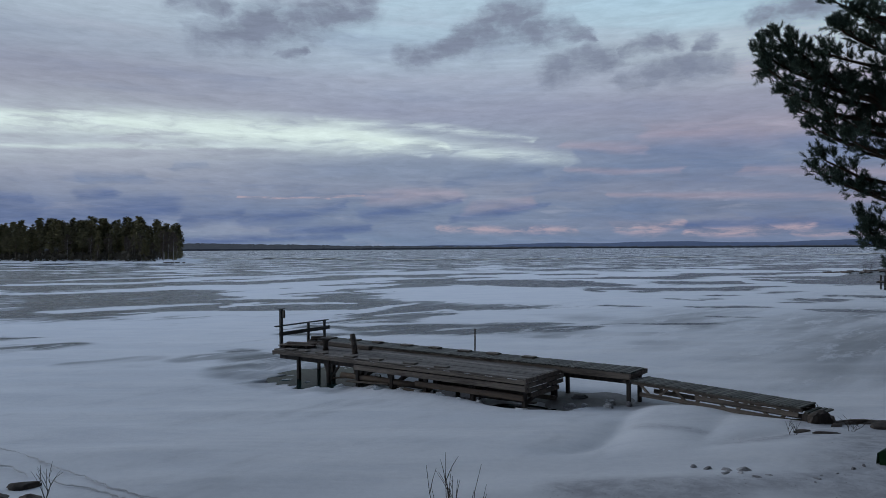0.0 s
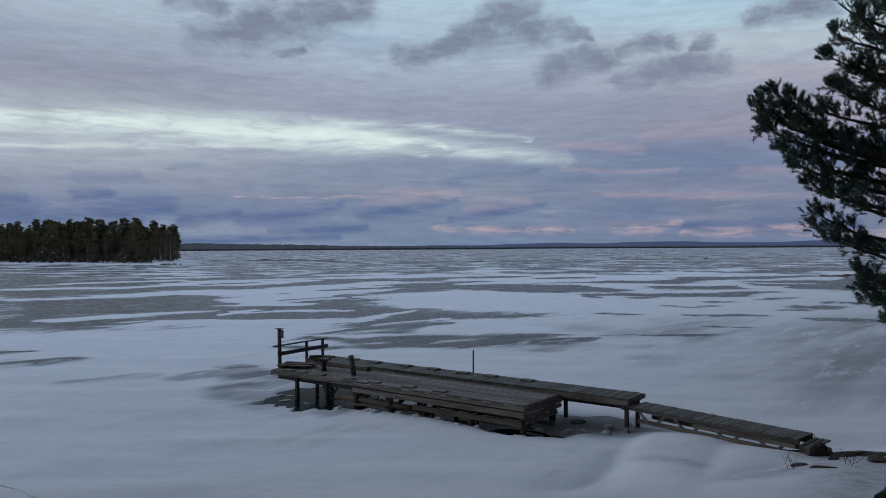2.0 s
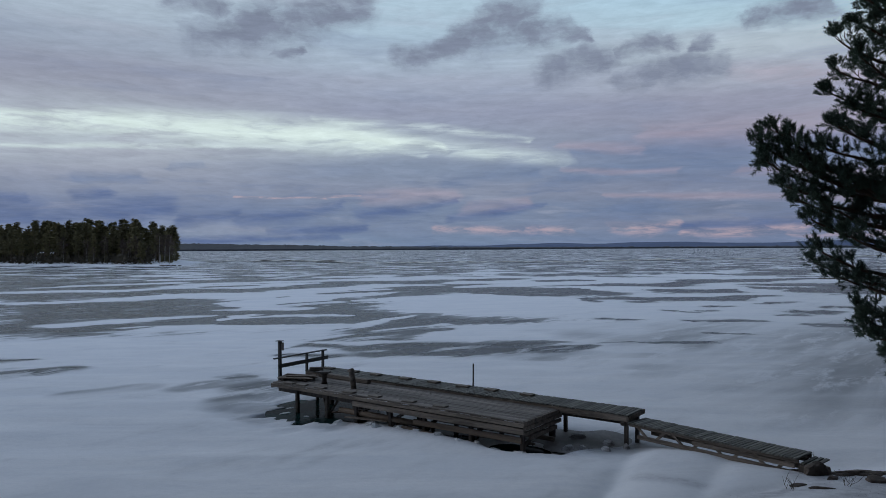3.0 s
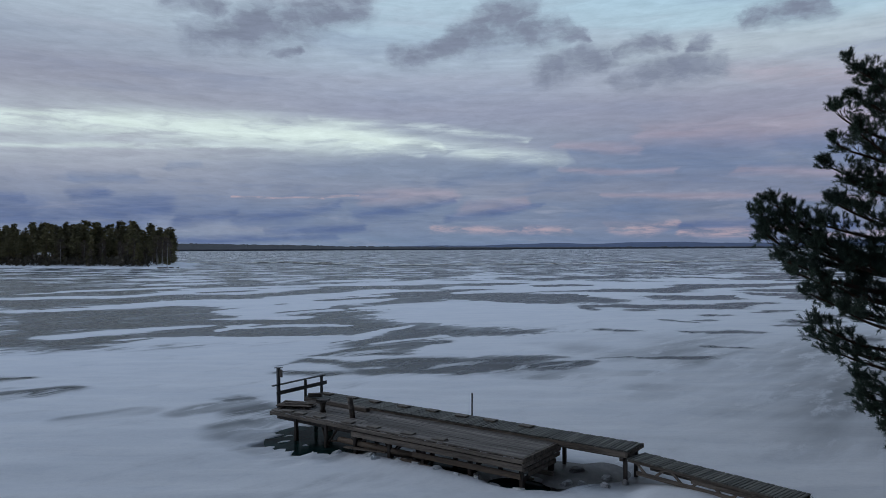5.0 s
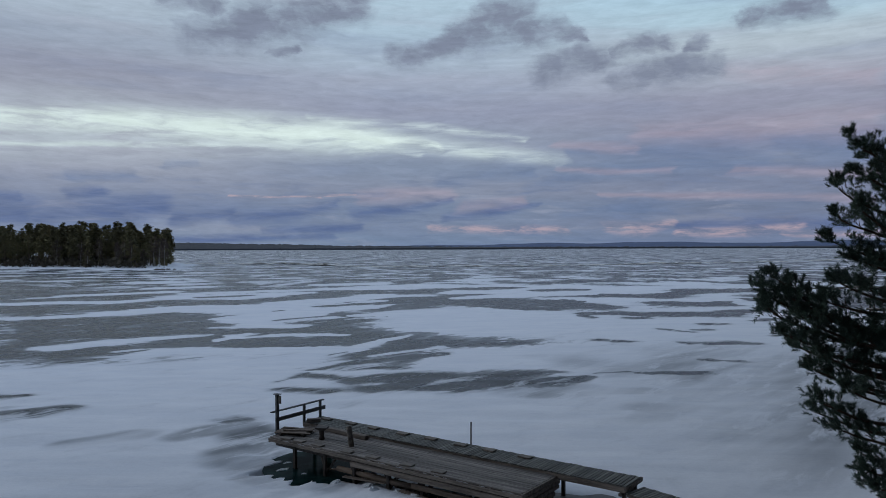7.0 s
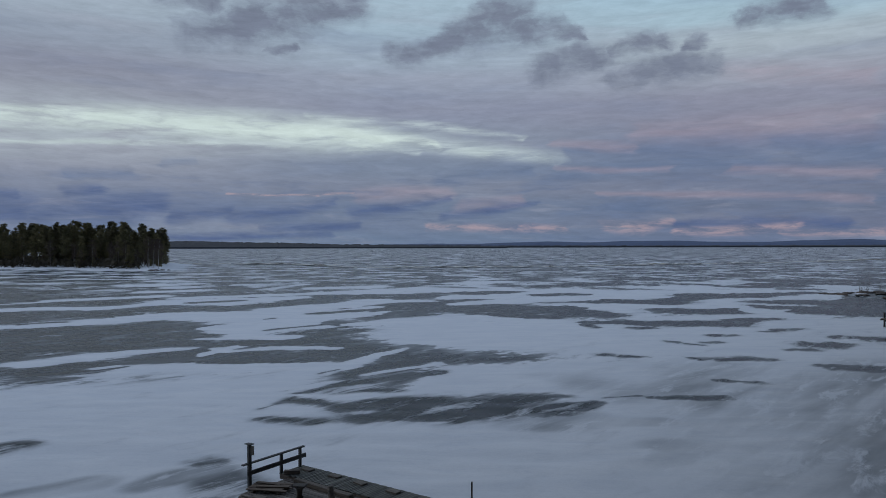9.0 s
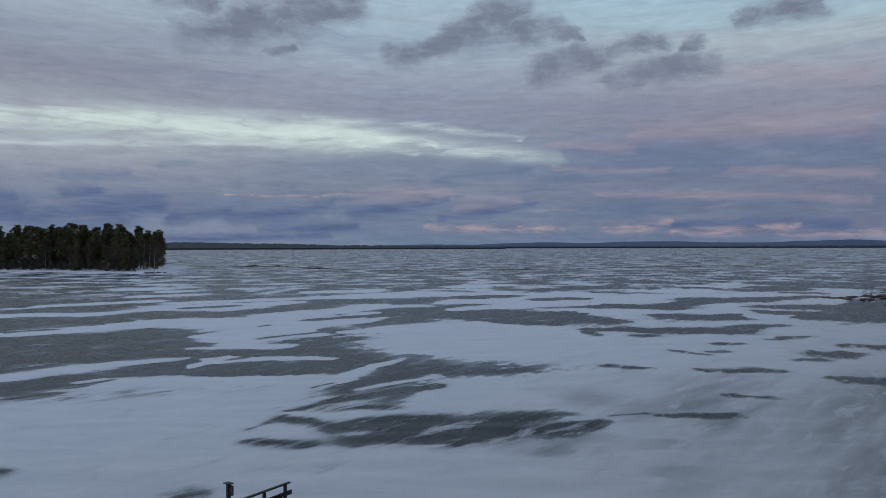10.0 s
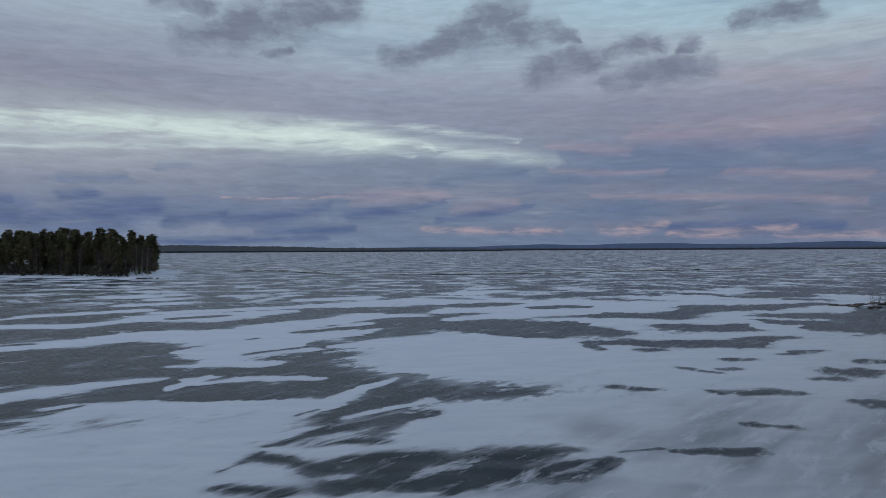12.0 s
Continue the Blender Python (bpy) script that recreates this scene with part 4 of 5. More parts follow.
far_ridge("far_shore", "dark wooded far shore of the frozen lake", FAR_FOREST, -50, 6, 2500, 300, (20, 20, 19, 18, 22, 24, 19, 12, 9, 6), 6.0, 1)
far_ridge("far_shore", "low dark wooded shore on the horizon", FAR_FOREST, 3, 48, 3500, 250, (6, 7, 6, 6, 7, 8, 7, 6), 7.0, 2)
far_ridge("far_hills", "low hills on the horizon, tinted blue for haze", HAZE_HILLS, -6, 46, 4100, 350, (12, 18, 22, 20, 28, 34, 28, 36, 37, 30, 28, 36, 42, 30, 16, 14, 18, 16), 2.0, 3)


def wooded_bank():
    """An unseen wooded bank behind and beside the eye, added to shade the near snow and close the place."""
    line = [(-90, -6), (-60, -20), (-30, -25.5), (-8, -26), (3, -25.5), (8.6, -21.5), (12.3, -15.5), (14.6, -10.2), (17.4, -5), (28, 10.5), (47, 40), (76, 84), (108, 108), (150, 126)]
    bm = bmesh.new()
    rows = []
    for (x0, y0), (x1, y1) in zip(line, line[1:]):
        out = Vector((y1 - y0, -(x1 - x0))).normalized()
        for k in range(14):
            q = k / 14
            x, y = x0 + (x1 - x0) * q, y0 + (y1 - y0) * q
            lean = step(34, 0, y) * step(-50, -20, x)  # tops lean in only to block more sky
            high = 29 + 3 * step(-30, -18, y) * step(14, 0, y) * step(8, 13, x) + 4 * noise.noise((x * 0.25, y * 0.25, 5)) + 4 * noise.noise((x * 0.9, y * 0.9, 9))
            rows.append([bm.verts.new((x + out.x * d, y + out.y * d, h)) for d, h in ((0, 0.3), (0.4, high * 0.45), (0.2, high * 0.7), (-(5.0 + 4.5 * step(2, -6, y)) * lean, high), (30, high + 2), (34, -1))])
    for r0, r1 in zip(rows, rows[1:]):
        for k in range(5):
            bm.faces.new((r0[k], r1[k], r1[k + 1], r0[k + 1]))
    return tagged(new("wooded_bank", mesh_of("wooded_bank", bm, FAR_FOREST)), "unseen wooded bank added to shade the near snow", "wooded shore", kind="structure")


wooded_bank()

# ---- the dock ----
DOCK = pose(0, 0, 0, 0, 0, -37)  # x along the dock towards the shore, y towards the lake
DECK, WALK = 1.44, 1.53


def placed(ob, x, y, z, rx=0, ry=0, rz=0):
    ob.matrix_local = pose(x, y, z, rx, ry, rz)
    return ob


def dock_platform():
    top = thing("dock_platform", DOCK, "weathered grey wooden dock platform standing in shore ice", "dock")
    # long deck boards, two lengths to a row
    n, wide = 14, 1.63 / 14
    longs = [mesh_of("plank", board(l, wide - 0.018, 0.04, 0.005, 0.003, k), DECK_WOOD) for k, l in enumerate((4.79, 3.59, 3.29, 5.09))]
    for k in range(n):
        a, b = (0, 1) if k % 2 else (2, 3)
        la = (4.79, 3.59, 3.29, 5.09)[a]
        lb = (4.79, 3.59, 3.29, 5.09)[b]
        y = wide * (k + 0.5)
        placed(part("plank", longs[a], None, top), la / 2 + rnd.uniform(-0.015, 0.01), y, DECK - 0.02 + rnd.uniform(-0.003, 0.003))
        placed(part("plank", longs[b], None, top), la + 0.01 + lb / 2, y, DECK - 0.02 + rnd.uniform(-0.003, 0.003))
    # edge boards along the near side, with joist ends in the gap
    placed(part("edge_board", board(8.44, 0.045, 0.09), BEAM_WOOD, top), 4.2, -0.024, DECK - 0.085)
    placed(part("edge_board", board(5.2, 0.05, 0.125), BEAM_WOOD, top), 5.83, -0.024, DECK - 0.225)
    # joist ends coloured dark for the shaded holes in the gap
    for k in range(14):
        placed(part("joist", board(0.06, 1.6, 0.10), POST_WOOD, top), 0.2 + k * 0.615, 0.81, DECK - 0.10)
    # boards closing the landward end, one above the other
    for z, dx, y0, y1, h in ((DECK - 0.05, 0.03, -0.05, 1.62, 0.095), (DECK - 0.165, 0.02, -0.02, 1.75, 0.095), (DECK - 0.275, 0.03, 0.0, 1.7, 0.085), (DECK - 0.40, 0.025, 0.25, 1.5, 0.10)):
        placed(part("end_board", board(0.05, y1 - y0, h), BEAM_WOOD, top), 8.4 + dx, (y0 + y1) / 2, z)
    placed(part("end_board", board(0.05, 1.62, 0.12), BEAM_WOOD, top), -0.03, 0.8, DECK - 0.11)
    # stringers under the deck
    for y in (0.22, 1.45):
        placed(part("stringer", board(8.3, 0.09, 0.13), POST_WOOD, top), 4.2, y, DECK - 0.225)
    placed(part("lower_beam", board(3.1, 0.06, 0.13), LOG_WOOD, top), 6.75, 0.10, 0.98)
    placed(part("lower_beam", board(3.4, 0.07, 0.10), BEAM_WOOD, top), 6.9, 1.05, 0.86)
    part("log_beam", tube(((2.5, 0.25, 0.90), (4.0, 0.2, 0.92), (5.6, 0.22, 0.90)), (0.075, 0.08, 0.07), 10), LOG_WOOD, top, "bare round log under the deck", True)
    for k, (u0, u1, v, z, turn) in enumerate(((2.9, 4.3, 0.05, 0.80, 3), (4.9, 6.4, -0.02, 0.83, -2), (5.8, 7.6, 1.2, 0.80, 2), (3.6, 5.2, 0.5, 0.78, -4), (6.6, 8.3, 0.62, 0.76, 1), (1.9, 2.9, 0.45, 0.72, 6))):
        part("fallen_board", between((u0, v, z), (u1, v + 0.03 * turn, z + 0.02 * turn), 0.13, 0.035, 0.005), LOG_WOOD if k % 2 else BEAM_WOOD, top, "old board lying on ice under the deck")
    # posts with slanting braces
    for u in (0.9, 2.1, 3.2, 4.4, 5.5, 6.9, 8.3):
        for v in (0.16, 1.5):
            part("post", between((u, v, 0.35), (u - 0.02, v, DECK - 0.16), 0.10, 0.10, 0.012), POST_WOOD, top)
        if 1 < u < 6:
            part("brace", between((u + 0.03, 0.20, 0.75), (u + 0.42, 0.24, DECK - 0.17), 0.06, 0.05), POST_WOOD, top)
            part("brace", between((u - 0.02, 0.20, 0.75), (u - 0.28, 0.24, DECK - 0.17), 0.06, 0.05), POST_WOOD, top)
        if u > 2.5:
            part("cross_brace", between((u, 0.2, 0.85), (u, 1.5, 1.2), 0.05, 0.09), POST_WOOD, top)
    # railing across the outer end
    post = part("railing_post", between((-0.29, 0.53, DECK - 0.2), (-0.30, 0.53, 2.53), 0.085, 0.085), RAIL_WOOD, top, "tall dark corner post")
    part("marker_board", between((-0.235, 0.55, 2.27), (-0.235, 0.55, 2.50), 0.05, 0.15), PAD_WOOD, post, "small pale board nailed to the post")
    part("post_cap", between((-0.42, 0.53, 2.54), (-0.18, 0.53, 2.55), 0.14, 0.02, 0.003), RAIL_WOOD, post)
    for v, z in ((1.60, 2.03), (2.28, 2.05)):
        part("railing_post", between((-0.29, v, WALK), (-0.29, v, z), 0.07, 0.07), RAIL_WOOD, top)
    part("top_rail", between((-0.30, 0.30, 2.035), (-0.30, 2.44, 2.065), 0.09, 0.035), RAIL_WOOD, top)
    part("middle_rail", between((-0.245, 0.42, 1.80), (-0.245, 2.46, 1.83), 0.035, 0.115), RAIL_WOOD, top)
    # offcut boards along the near edge
    pad = mesh_of("offcut", board(0.36, 0.19, 0.035, 0.005, 0.006, 3), PAD_WOOD)
    for k, u in enumerate((0.63, 1.12, 1.87, 2.96, 3.87, 5.01, 5.99)):
        placed(part("offcut", pad, None, top), u, 0.10 + 0.01 * k, DECK + 0.02, 0, 0, rnd.uniform(-9, 9))
    # round mooring post, leaning, and a short capped one
    part("mooring_post", tube(((2.66, 0.62, DECK - 0.1), (2.61, 0.62, DECK + 0.26), (2.55, 0.62, DECK + 0.52), (2.545, 0.62, DECK + 0.54)), (0.078, 0.078, 0.078, 0.056), 12), BEAM_WOOD, top, "leaning round timber mooring post", True)
    short = part("mooring_post", tube(((1.45, 0.66, DECK), (1.45, 0.66, DECK + 0.1), (1.45, 0.66, DECK + 0.24), (1.45, 0.66, DECK + 0.30)), (0.09, 0.065, 0.08, 0.13), 12), POST_WOOD, top, "short mooring post with a wide cap", True)
    part("cap", board(0.34, 0.24, 0.05, 0.01), POST_WOOD, short).matrix_local = pose(1.45, 0.66, DECK + 0.325, 0, 0, 25)
    return top


def boardwalk():
    top = thing("boardwalk", DOCK, "narrow raised boardwalk of grey cross planks beside the dock", "boardwalk")
    shapes = [mesh_of("plank", board(0.071, 0.84 + 0.012 * k, 0.03, 0.004, 0.003, k + 20), WALK_WOOD) for k in range(4)]
    n = 121
    for k in range(n):
        placed(part("plank", shapes[rnd.randrange(4)], None, top), -0.30 + 0.0870 * k, 2.0 + rnd.uniform(-0.008, 0.008), WALK - 0.015 + rnd.uniform(-0.003, 0.003), 0, 0, rnd.uniform(-0.5, 0.5))
    for v in (1.615, 2.36):
        placed(part("stringer", board(10.5, 0.05, 0.14), BEAM_WOOD, top), 4.9, v, WALK - 0.102)
    placed(part("end_beam", board(0.06, 0.98, 0.10), BEAM_WOOD, top), 10.17, 2.06, WALK - 0.085)
    placed(part("cross_beam", board(0.09, 0.9, 0.07), POST_WOOD, top), 10.06, 1.98, WALK - 0.21)
    for u in (0.1, 2.1, 4.1, 6.1, 8.25, 10.1):
        for v in (1.67, 2.31):
            part("post", between((u, v, 0.4), (u, v, WALK - 0.10), 0.085, 0.085, 0.01), POST_WOOD, top)
    placed(part("low_beam", board(2.2, 0.09, 0.12), POST_WOOD, top), 9.2, 2.3, 1.20)
    pad = mesh_of("offcut", board(0.36, 0.20, 0.045, 0.006, 0.006, 5), PAD_WOOD)
    for u in (0.14, 1.15, 2.09, 3.2, 4.21, 5.25, 6.14, 7.23):
        placed(part("offcut", pad, None, top), u, 2.18 + rnd.uniform(-0.03, 0.03), WALK + 0.024, 0, 0, rnd.uniform(-8, 8))
    return top


def gangway():
    turn, long = math.degrees(math.atan2(-0.83, 3.64)), 3.73
    m = DOCK @ pose(10.24, 1.92, 1.37, 0, 0.15, turn)
    top = thing("gangway", m, "narrow plank gangway on lattice sides reaching the shore", "gangway")
    shapes = [mesh_of("plank", board(0.07, 0.655 + 0.012 * k, 0.03, 0.004, 0.003, k + 40), WALK_WOOD) for k in range(4)]
    for k in range(43):
        placed(part("plank", shapes[rnd.randrange(4)], None, top), 0.05 + 0.0865 * k, rnd.uniform(-0.008, 0.008), -0.015 + rnd.uniform(-0.003, 0.003), 0, 0, rnd.uniform(-0.6, 0.6))
    for v in (-0.27, 0.27):
        placed(part("stringer", board(long, 0.045, 0.07), BEAM_WOOD, top), long / 2, v, -0.066)
        placed(part("lower_chord", board(3.5, 0.05, 0.09), BEAM_WOOD, top), long / 2 + 0.1, v, -0.30)
        placed(part("side_board", board(2.1, 0.03, 0.085), BEAM_WOOD, top), 2.62, v - 0.03 * (1 if v < 0 else -1), -0.155)
        for k in range(8):
            x = 0.22 + 0.44 * k
            a, b = (x, x + 0.26) if k % 2 else (x + 0.26, x)
            part("lattice_brace", between((a, v - 0.005, -0.30), (b, v - 0.005, -0.08), 0.035, 0.055, 0.004), BEAM_WOOD, top)
    for k in range(3):
        placed(part("plank", shapes[k], None, top), long + 0.06 + 0.1 * k, 0.05, -0.095, 0, 2, 1.5)
    placed(part("sill_beam", board(0.14, 0.7, 0.13), POST_WOOD, top), long + 0.08, 0.03, -0.18)
    return top


dock_platform()
boardwalk()
gangway()

# loose things on and beside the dock
rod = new("metal_rod", mesh_of("metal_rod", tube(((0, 0, 0.4), (0, 0, 2.13)), (0.022, 0.02), 8), STEEL))
rod.matrix_world = DOCK @ pose(5.36, 2.47, 0, 0, 0.4, 0)
tagged(rod, "thin rusty steel rod standing in the ice", "rod")

log = new("squared_timber", mesh_of("squared_timber", board(2.1, 0.15, 0.12, 0.015, 0.01, 9), BEAM_WOOD))
log.matrix_world = DOCK @ pose(1.5, 1.40, DECK + 0.065, 0, 0, -2)
tagged(log, "weathered squared timber lying along the boardwalk edge", "timber")


def plank_pile():
    """Old boards lying loosely on two bearers at the dock's outer end."""
    top = thing("plank_pile", DOCK @ pose(0.36, 0.66, DECK, 0, 0, 24), "loose pile of old brown boards on the dock", "planks")
    for x in (-0.36, 0.34):
        placed(part("bearer", board(0.08, 0.62, 0.07), BEAM_WOOD, top), x, 0, 0.036)
    for y, dx, lift, turn, long in ((-0.26, 0.02, 0.084, 1, 1.08), (-0.13, -0.06, 0.084, -2, 0.95), (0.01, 0.05, 0.084, 2, 1.12), (0.15, -0.02, 0.084, -1, 1.0), (0.27, 0.04, 0.084, 3, 0.9), (-0.05, 0.1, 0.114, 9, 0.85), (0.16, -0.12, 0.114, -6, 0.7)):
        placed(part("plank", board(long, 0.115, 0.026, 0.004, 0.004, int(long * 100)), LOG_WOOD, top), dx, y, lift, 0, 0, turn)
    return top


plank_pile()
block = new("timber_block", mesh_of("timber_block", board(0.42, 0.12, 0.11, 0.012), BEAM_WOOD))
block.matrix_world = DOCK @ pose(0.05, 1.68, WALK + 0.058, 0, 0, 42)
tagged(block, "short squared timber lying on the boardwalk end", "timber")

water = bmesh.new()
ring = [water.verts.new((WATER_HOLE[0] + math.cos(a) * WATER_HOLE[2] * 1.2, WATER_HOLE[1] + math.sin(a) * WATER_HOLE[3] * 1.2, 0.64)) for a in (2 * math.pi * k / 48 for k in range(48))]
water.faces.new(ring)
tagged(new("water", mesh_of("water", water, WATER)), "dark green open meltwater under the dock", "water", kind="structure")


def meltwater_pool(x, y, rx, ry, turn, z):
    """A small pool in a hollow beside the dock."""
    bm = bmesh.new()
    c, s = math.cos(radians(turn)), math.sin(radians(turn))
    bm.faces.new([bm.verts.new((x + rx * math.cos(a) * c - ry * math.sin(a) * s, y + rx * math.cos(a) * s + ry * math.sin(a) * c, z)) for a in (2 * math.pi * k / 28 for k in range(28))])
    tagged(new("water", mesh_of("water", bm, WATER)), "small dark meltwater pool beside the dock", "water", kind="structure")


meltwater_pool(5.0, -2.95, 0.95, 0.55, -38, 0.65)
meltwater_pool(6.68, -4.55, 0.75, 0.5, -30, 0.66)


def shore_ice():
    """Flat dirty ice where the dock meets the shore."""
    bm = bmesh.new()
    rim = []
    for k in range(40):
        a = 2 * math.pi * k / 40
        r = 1 + 0.14 * math.sin(3 * a + 0.5) + 0.08 * math.sin(7 * a)
        rim.append(bm.verts.new((8.4 + 1.5 * r * math.cos(a), -4.05 + 1.15 * r * math.sin(a), 0.735)))
    bm.faces.new(rim)
    tagged(new("shore_ice", mesh_of("shore_ice", bm, SHORE_ICE)), "flat dirty grey ice beside the dock", "ice", kind="structure")


shore_ice()


def ice_slab(x, y, z, size, turn, tilt, k, mat=OLD_ICE, label="broken slab of pale shore ice beside the dock"):
    """An angular plate of ice."""
    r = random.Random(k)
    bm = bmesh.new()
    n = r.randrange(5, 8)
    rim = [(math.cos(a) * size[0] * r.uniform(0.7, 1.2), math.sin(a) * size[1] * r.uniform(0.7, 1.2)) for a in (2 * math.pi * (i + r.uniform(-0.25, 0.25)) / n for i in range(n))]
    low = [bm.verts.new((px, py, -size[2])) for px, py in rim]
    up = [bm.verts.new((px * r.uniform(0.6, 0.95), py * r.uniform(0.6, 0.95), size[2] * r.uniform(0.3, 1.4))) for px, py in rim]
    bm.faces.new(low[::-1])
    bm.faces.new(up)
    for i in range(n):
        bm.faces.new((low[i], low[(i + 1) % n], up[(i + 1) % n], up[i]))
    bmesh.ops.bevel(bm, geom=bm.edges[:], offset=min(0.03, size[2] * 0.5), segments=2, affect="EDGES")
    ob = new("ice_slab", mesh_of("ice_slab", bm, mat))
    ob.matrix_world = pose(x, y, z, tilt, tilt * 0.6, turn)
    tagged(ob, label, "ice slab", "ice slabs along the dock")


for k in range(13):
    u = 1.6 + 0.56 * k + rnd.uniform(-0.2, 0.2)
    p = DOCK @ Vector((u, rnd.uniform(-0.22, 0.05), 0))
    s = rnd.uniform(0.14, 0.34)
    ice_slab(p.x, p.y, max(ground_at(p.x, p.y), 0.55) - 0.01, (s, s * rnd.uniform(0.5, 0.9), 0.06), rnd.uniform(0, 180), rnd.uniform(-22, 22), k)
for k in range(6):
    p = DOCK @ Vector((8.75 + 0.28 * k, 1.3 + rnd.uniform(-0.4, 0.8), 0))
    s = rnd.uniform(0.12, 0.28)
    ice_slab(p.x, p.y, max(ground_at(p.x, p.y), 0.73) + 0.02, (s, s * 0.7, 0.07), rnd.uniform(0, 180), rnd.uniform(-25, 25), 30 + k, MUD, "lump of muddy brown ice by the boardwalk post")


for k in range(2):
    a = 2.9 + 0.5 * k
    x, y = WATER_HOLE[0] + math.cos(a) * WATER_HOLE[2] * 0.8, WATER_HOLE[1] + math.sin(a) * WATER_HOLE[3] * 0.85
    s = rnd.uniform(0.2, 0.3)
    ice_slab(x, y, 0.625, (s, s * rnd.uniform(0.5, 0.8), 0.025), rnd.uniform(0, 180), rnd.uniform(-7, 7), 50 + k, TEAL_ICE, "wet teal plate of broken ice in open water")


# ---- shore stones, shrubs, boat ----
def craggy(size, k):
    """A broken, angular stone."""
    bm = boulder(size, 0.65, k, 3)
    r = random.Random(k)
    for _ in range(7):
        way = Vector((r.gauss(0, 1) / size[0], r.gauss(0, 1) / size[1], abs(r.gauss(0, 0.8)) / size[2])).normalized()
        reach = max(v.co.dot(way) for v in bm.verts) * r.uniform(0.5, 0.78)
        for v in bm.verts:
            over = v.co.dot(way) - reach
            if over > 0:
                v.co -= way * over * 0.9
    for v in bm.verts:
        v.co *= 1 + 0.09 * noise.noise(v.co * 9 / max(size[0], 0.1) * 0.3 + Vector((k, 0, 0)))
    return bm


def shore_stone(x, y, size, k, label="dark shore stone bedded in snow", sink=0.25, kind="shore_stone", mat=ROCK, turn=None):
    ob = new(kind, mesh_of(kind, craggy(size, k), mat))
    ob.matrix_world = pose(x, y, ground_at(x, y) + size[2] * (0.5 - sink) * 0.65, 0, 0, rnd.uniform(0, 180) if turn is None else turn)
    tagged(ob, label, "stone" if mat is ROCK else "clod", "shore stones" if mat is ROCK else "frozen clods")


shore_stone(11.74, -7.80, (0.21, 0.20, 0.32), 1, "dark brown rock at the gangway's foot", turn=20)
shore_stone(11.98, -7.74, (0.18, 0.15, 0.20), 2, "dark brown rock at the gangway's foot", turn=-15)
shore_stone(12.38, -7.72, (0.38, 0.16, 0.13), 3, "long flat rock half under shore snow", turn=4)
shore_stone(12.82, -7.55, (0.30, 0.14, 0.10), 4, "long flat rock half under shore snow", turn=-8)
shore_stone(12.66, -8.22, (0.24, 0.15, 0.12), 5, turn=12)
shore_stone(11.16, -8.44, (0.19, 0.08, 0.06), 6, turn=6)
shore_stone(11.42, -8.75, (0.22, 0.07, 0.05), 7, turn=-10)
shore_stone(11.90, -8.12, (0.15, 0.10, 0.08), 27, turn=30)
# tenth to thirteenth lumps stand in for a trail of footprints
for k, (x, y, wide) in enumerate(((8.93, -10.95, 0.13), (9.02, -10.8, 0.08), (9.22, -10.82, 0.12), (9.12, -11.0, 0.10), (9.25, -11.22, 0.16), (9.42, -11.15, 0.07), (9.62, -11.42, 0.07), (9.95, -11.35, 0.10), (9.85, -11.5, 0.06), (10.07, -11.23, 0.045), (10.32, -11.12, 0.04), (10.68, -10.86, 0.05), (10.91, -10.72, 0.045), (8.78, -10.7, 0.07), (8.65, -10.55, 0.06))):
    shore_stone(x - 0.28, y - 0.45, (wide * 1.2, wide * 0.75, 0.055), 8 + k, "small dark lump in shore snow, for clods and footprints", 0.5, "frozen_clod", MUD)
shore_stone(-0.64, -11.46, (0.24, 0.12, 0.10), 33, turn=5)
shore_stone(-0.26, -11.95, (0.19, 0.13, 0.10), 34, turn=-8)
shore_stone(-0.70, -11.9, (0.15, 0.11, 0.07), 35)
shore_stone(-1.0, -11.55, (0.10, 0.09, 0.08), 36)
for k in range(18):
    wide = rnd.uniform(0.06, 0.17)
    shore_stone(11.6 + 0.11 * k + rnd.uniform(-0.1, 0.1), -7.35 - rnd.uniform(0, 0.6), (wide * 1.3, wide * rnd.uniform(0.5, 0.8), wide * rnd.uniform(0.35, 0.6)), 40 + k, turn=rnd.uniform(-30, 30))


def twiggy_shrub(x, y, high, stems, spread, seed, label):
    r = random.Random(seed)
    z = ground_at(x, y) - 0.05
    top = thing("bare_shrub", pose(x, y, z), label, "shrub")
    for s in range(stems):
        a, lean = r.uniform(0, 6.28), r.uniform(0.1, 1.0) * spread
        h = high * r.uniform(0.7, 1.0)
        pts = []
        for k in range(6):
            q = k / 5
            pts.append((math.cos(a) * lean * q + r.uniform(-1, 1) * 0.02, math.sin(a) * lean * q + r.uniform(-1, 1) * 0.02, h * q))
        stem = part("stem", tube(pts, [0.007 * (1 - 0.75 * k / 5) for k in range(6)], 5), TWIG, top)
        for b in range(3):
            k = r.randrange(2, 5)
            p = Vector(pts[k])
            tip = p + Vector((r.uniform(-0.16, 0.16), r.uniform(-0.16, 0.16), r.uniform(0.1, 0.26)))
            part("side_twig", tube((p, (p + tip) / 2 + Vector((0, 0, 0.02)), tip), (0.004, 0.003, 0.0015), 4), TWIG, stem)
    return top


twiggy_shrub(4.98, -14.8, 1.24, 11, 0.42, 3, "leafless thin-stemmed shrub standing in shore snow")
twiggy_shrub(-0.02, -12.05, 0.55, 3, 0.34, 4, "small leafless shrub beside shore stones")
twiggy_shrub(12.0, -7.3, 0.34, 4, 0.15, 5, "tuft of bare twigs by the gangway's foot")
twiggy_shrub(10.8, -8.7, 0.18, 3, 0.25, 6, "low bare twigs in shore snow")
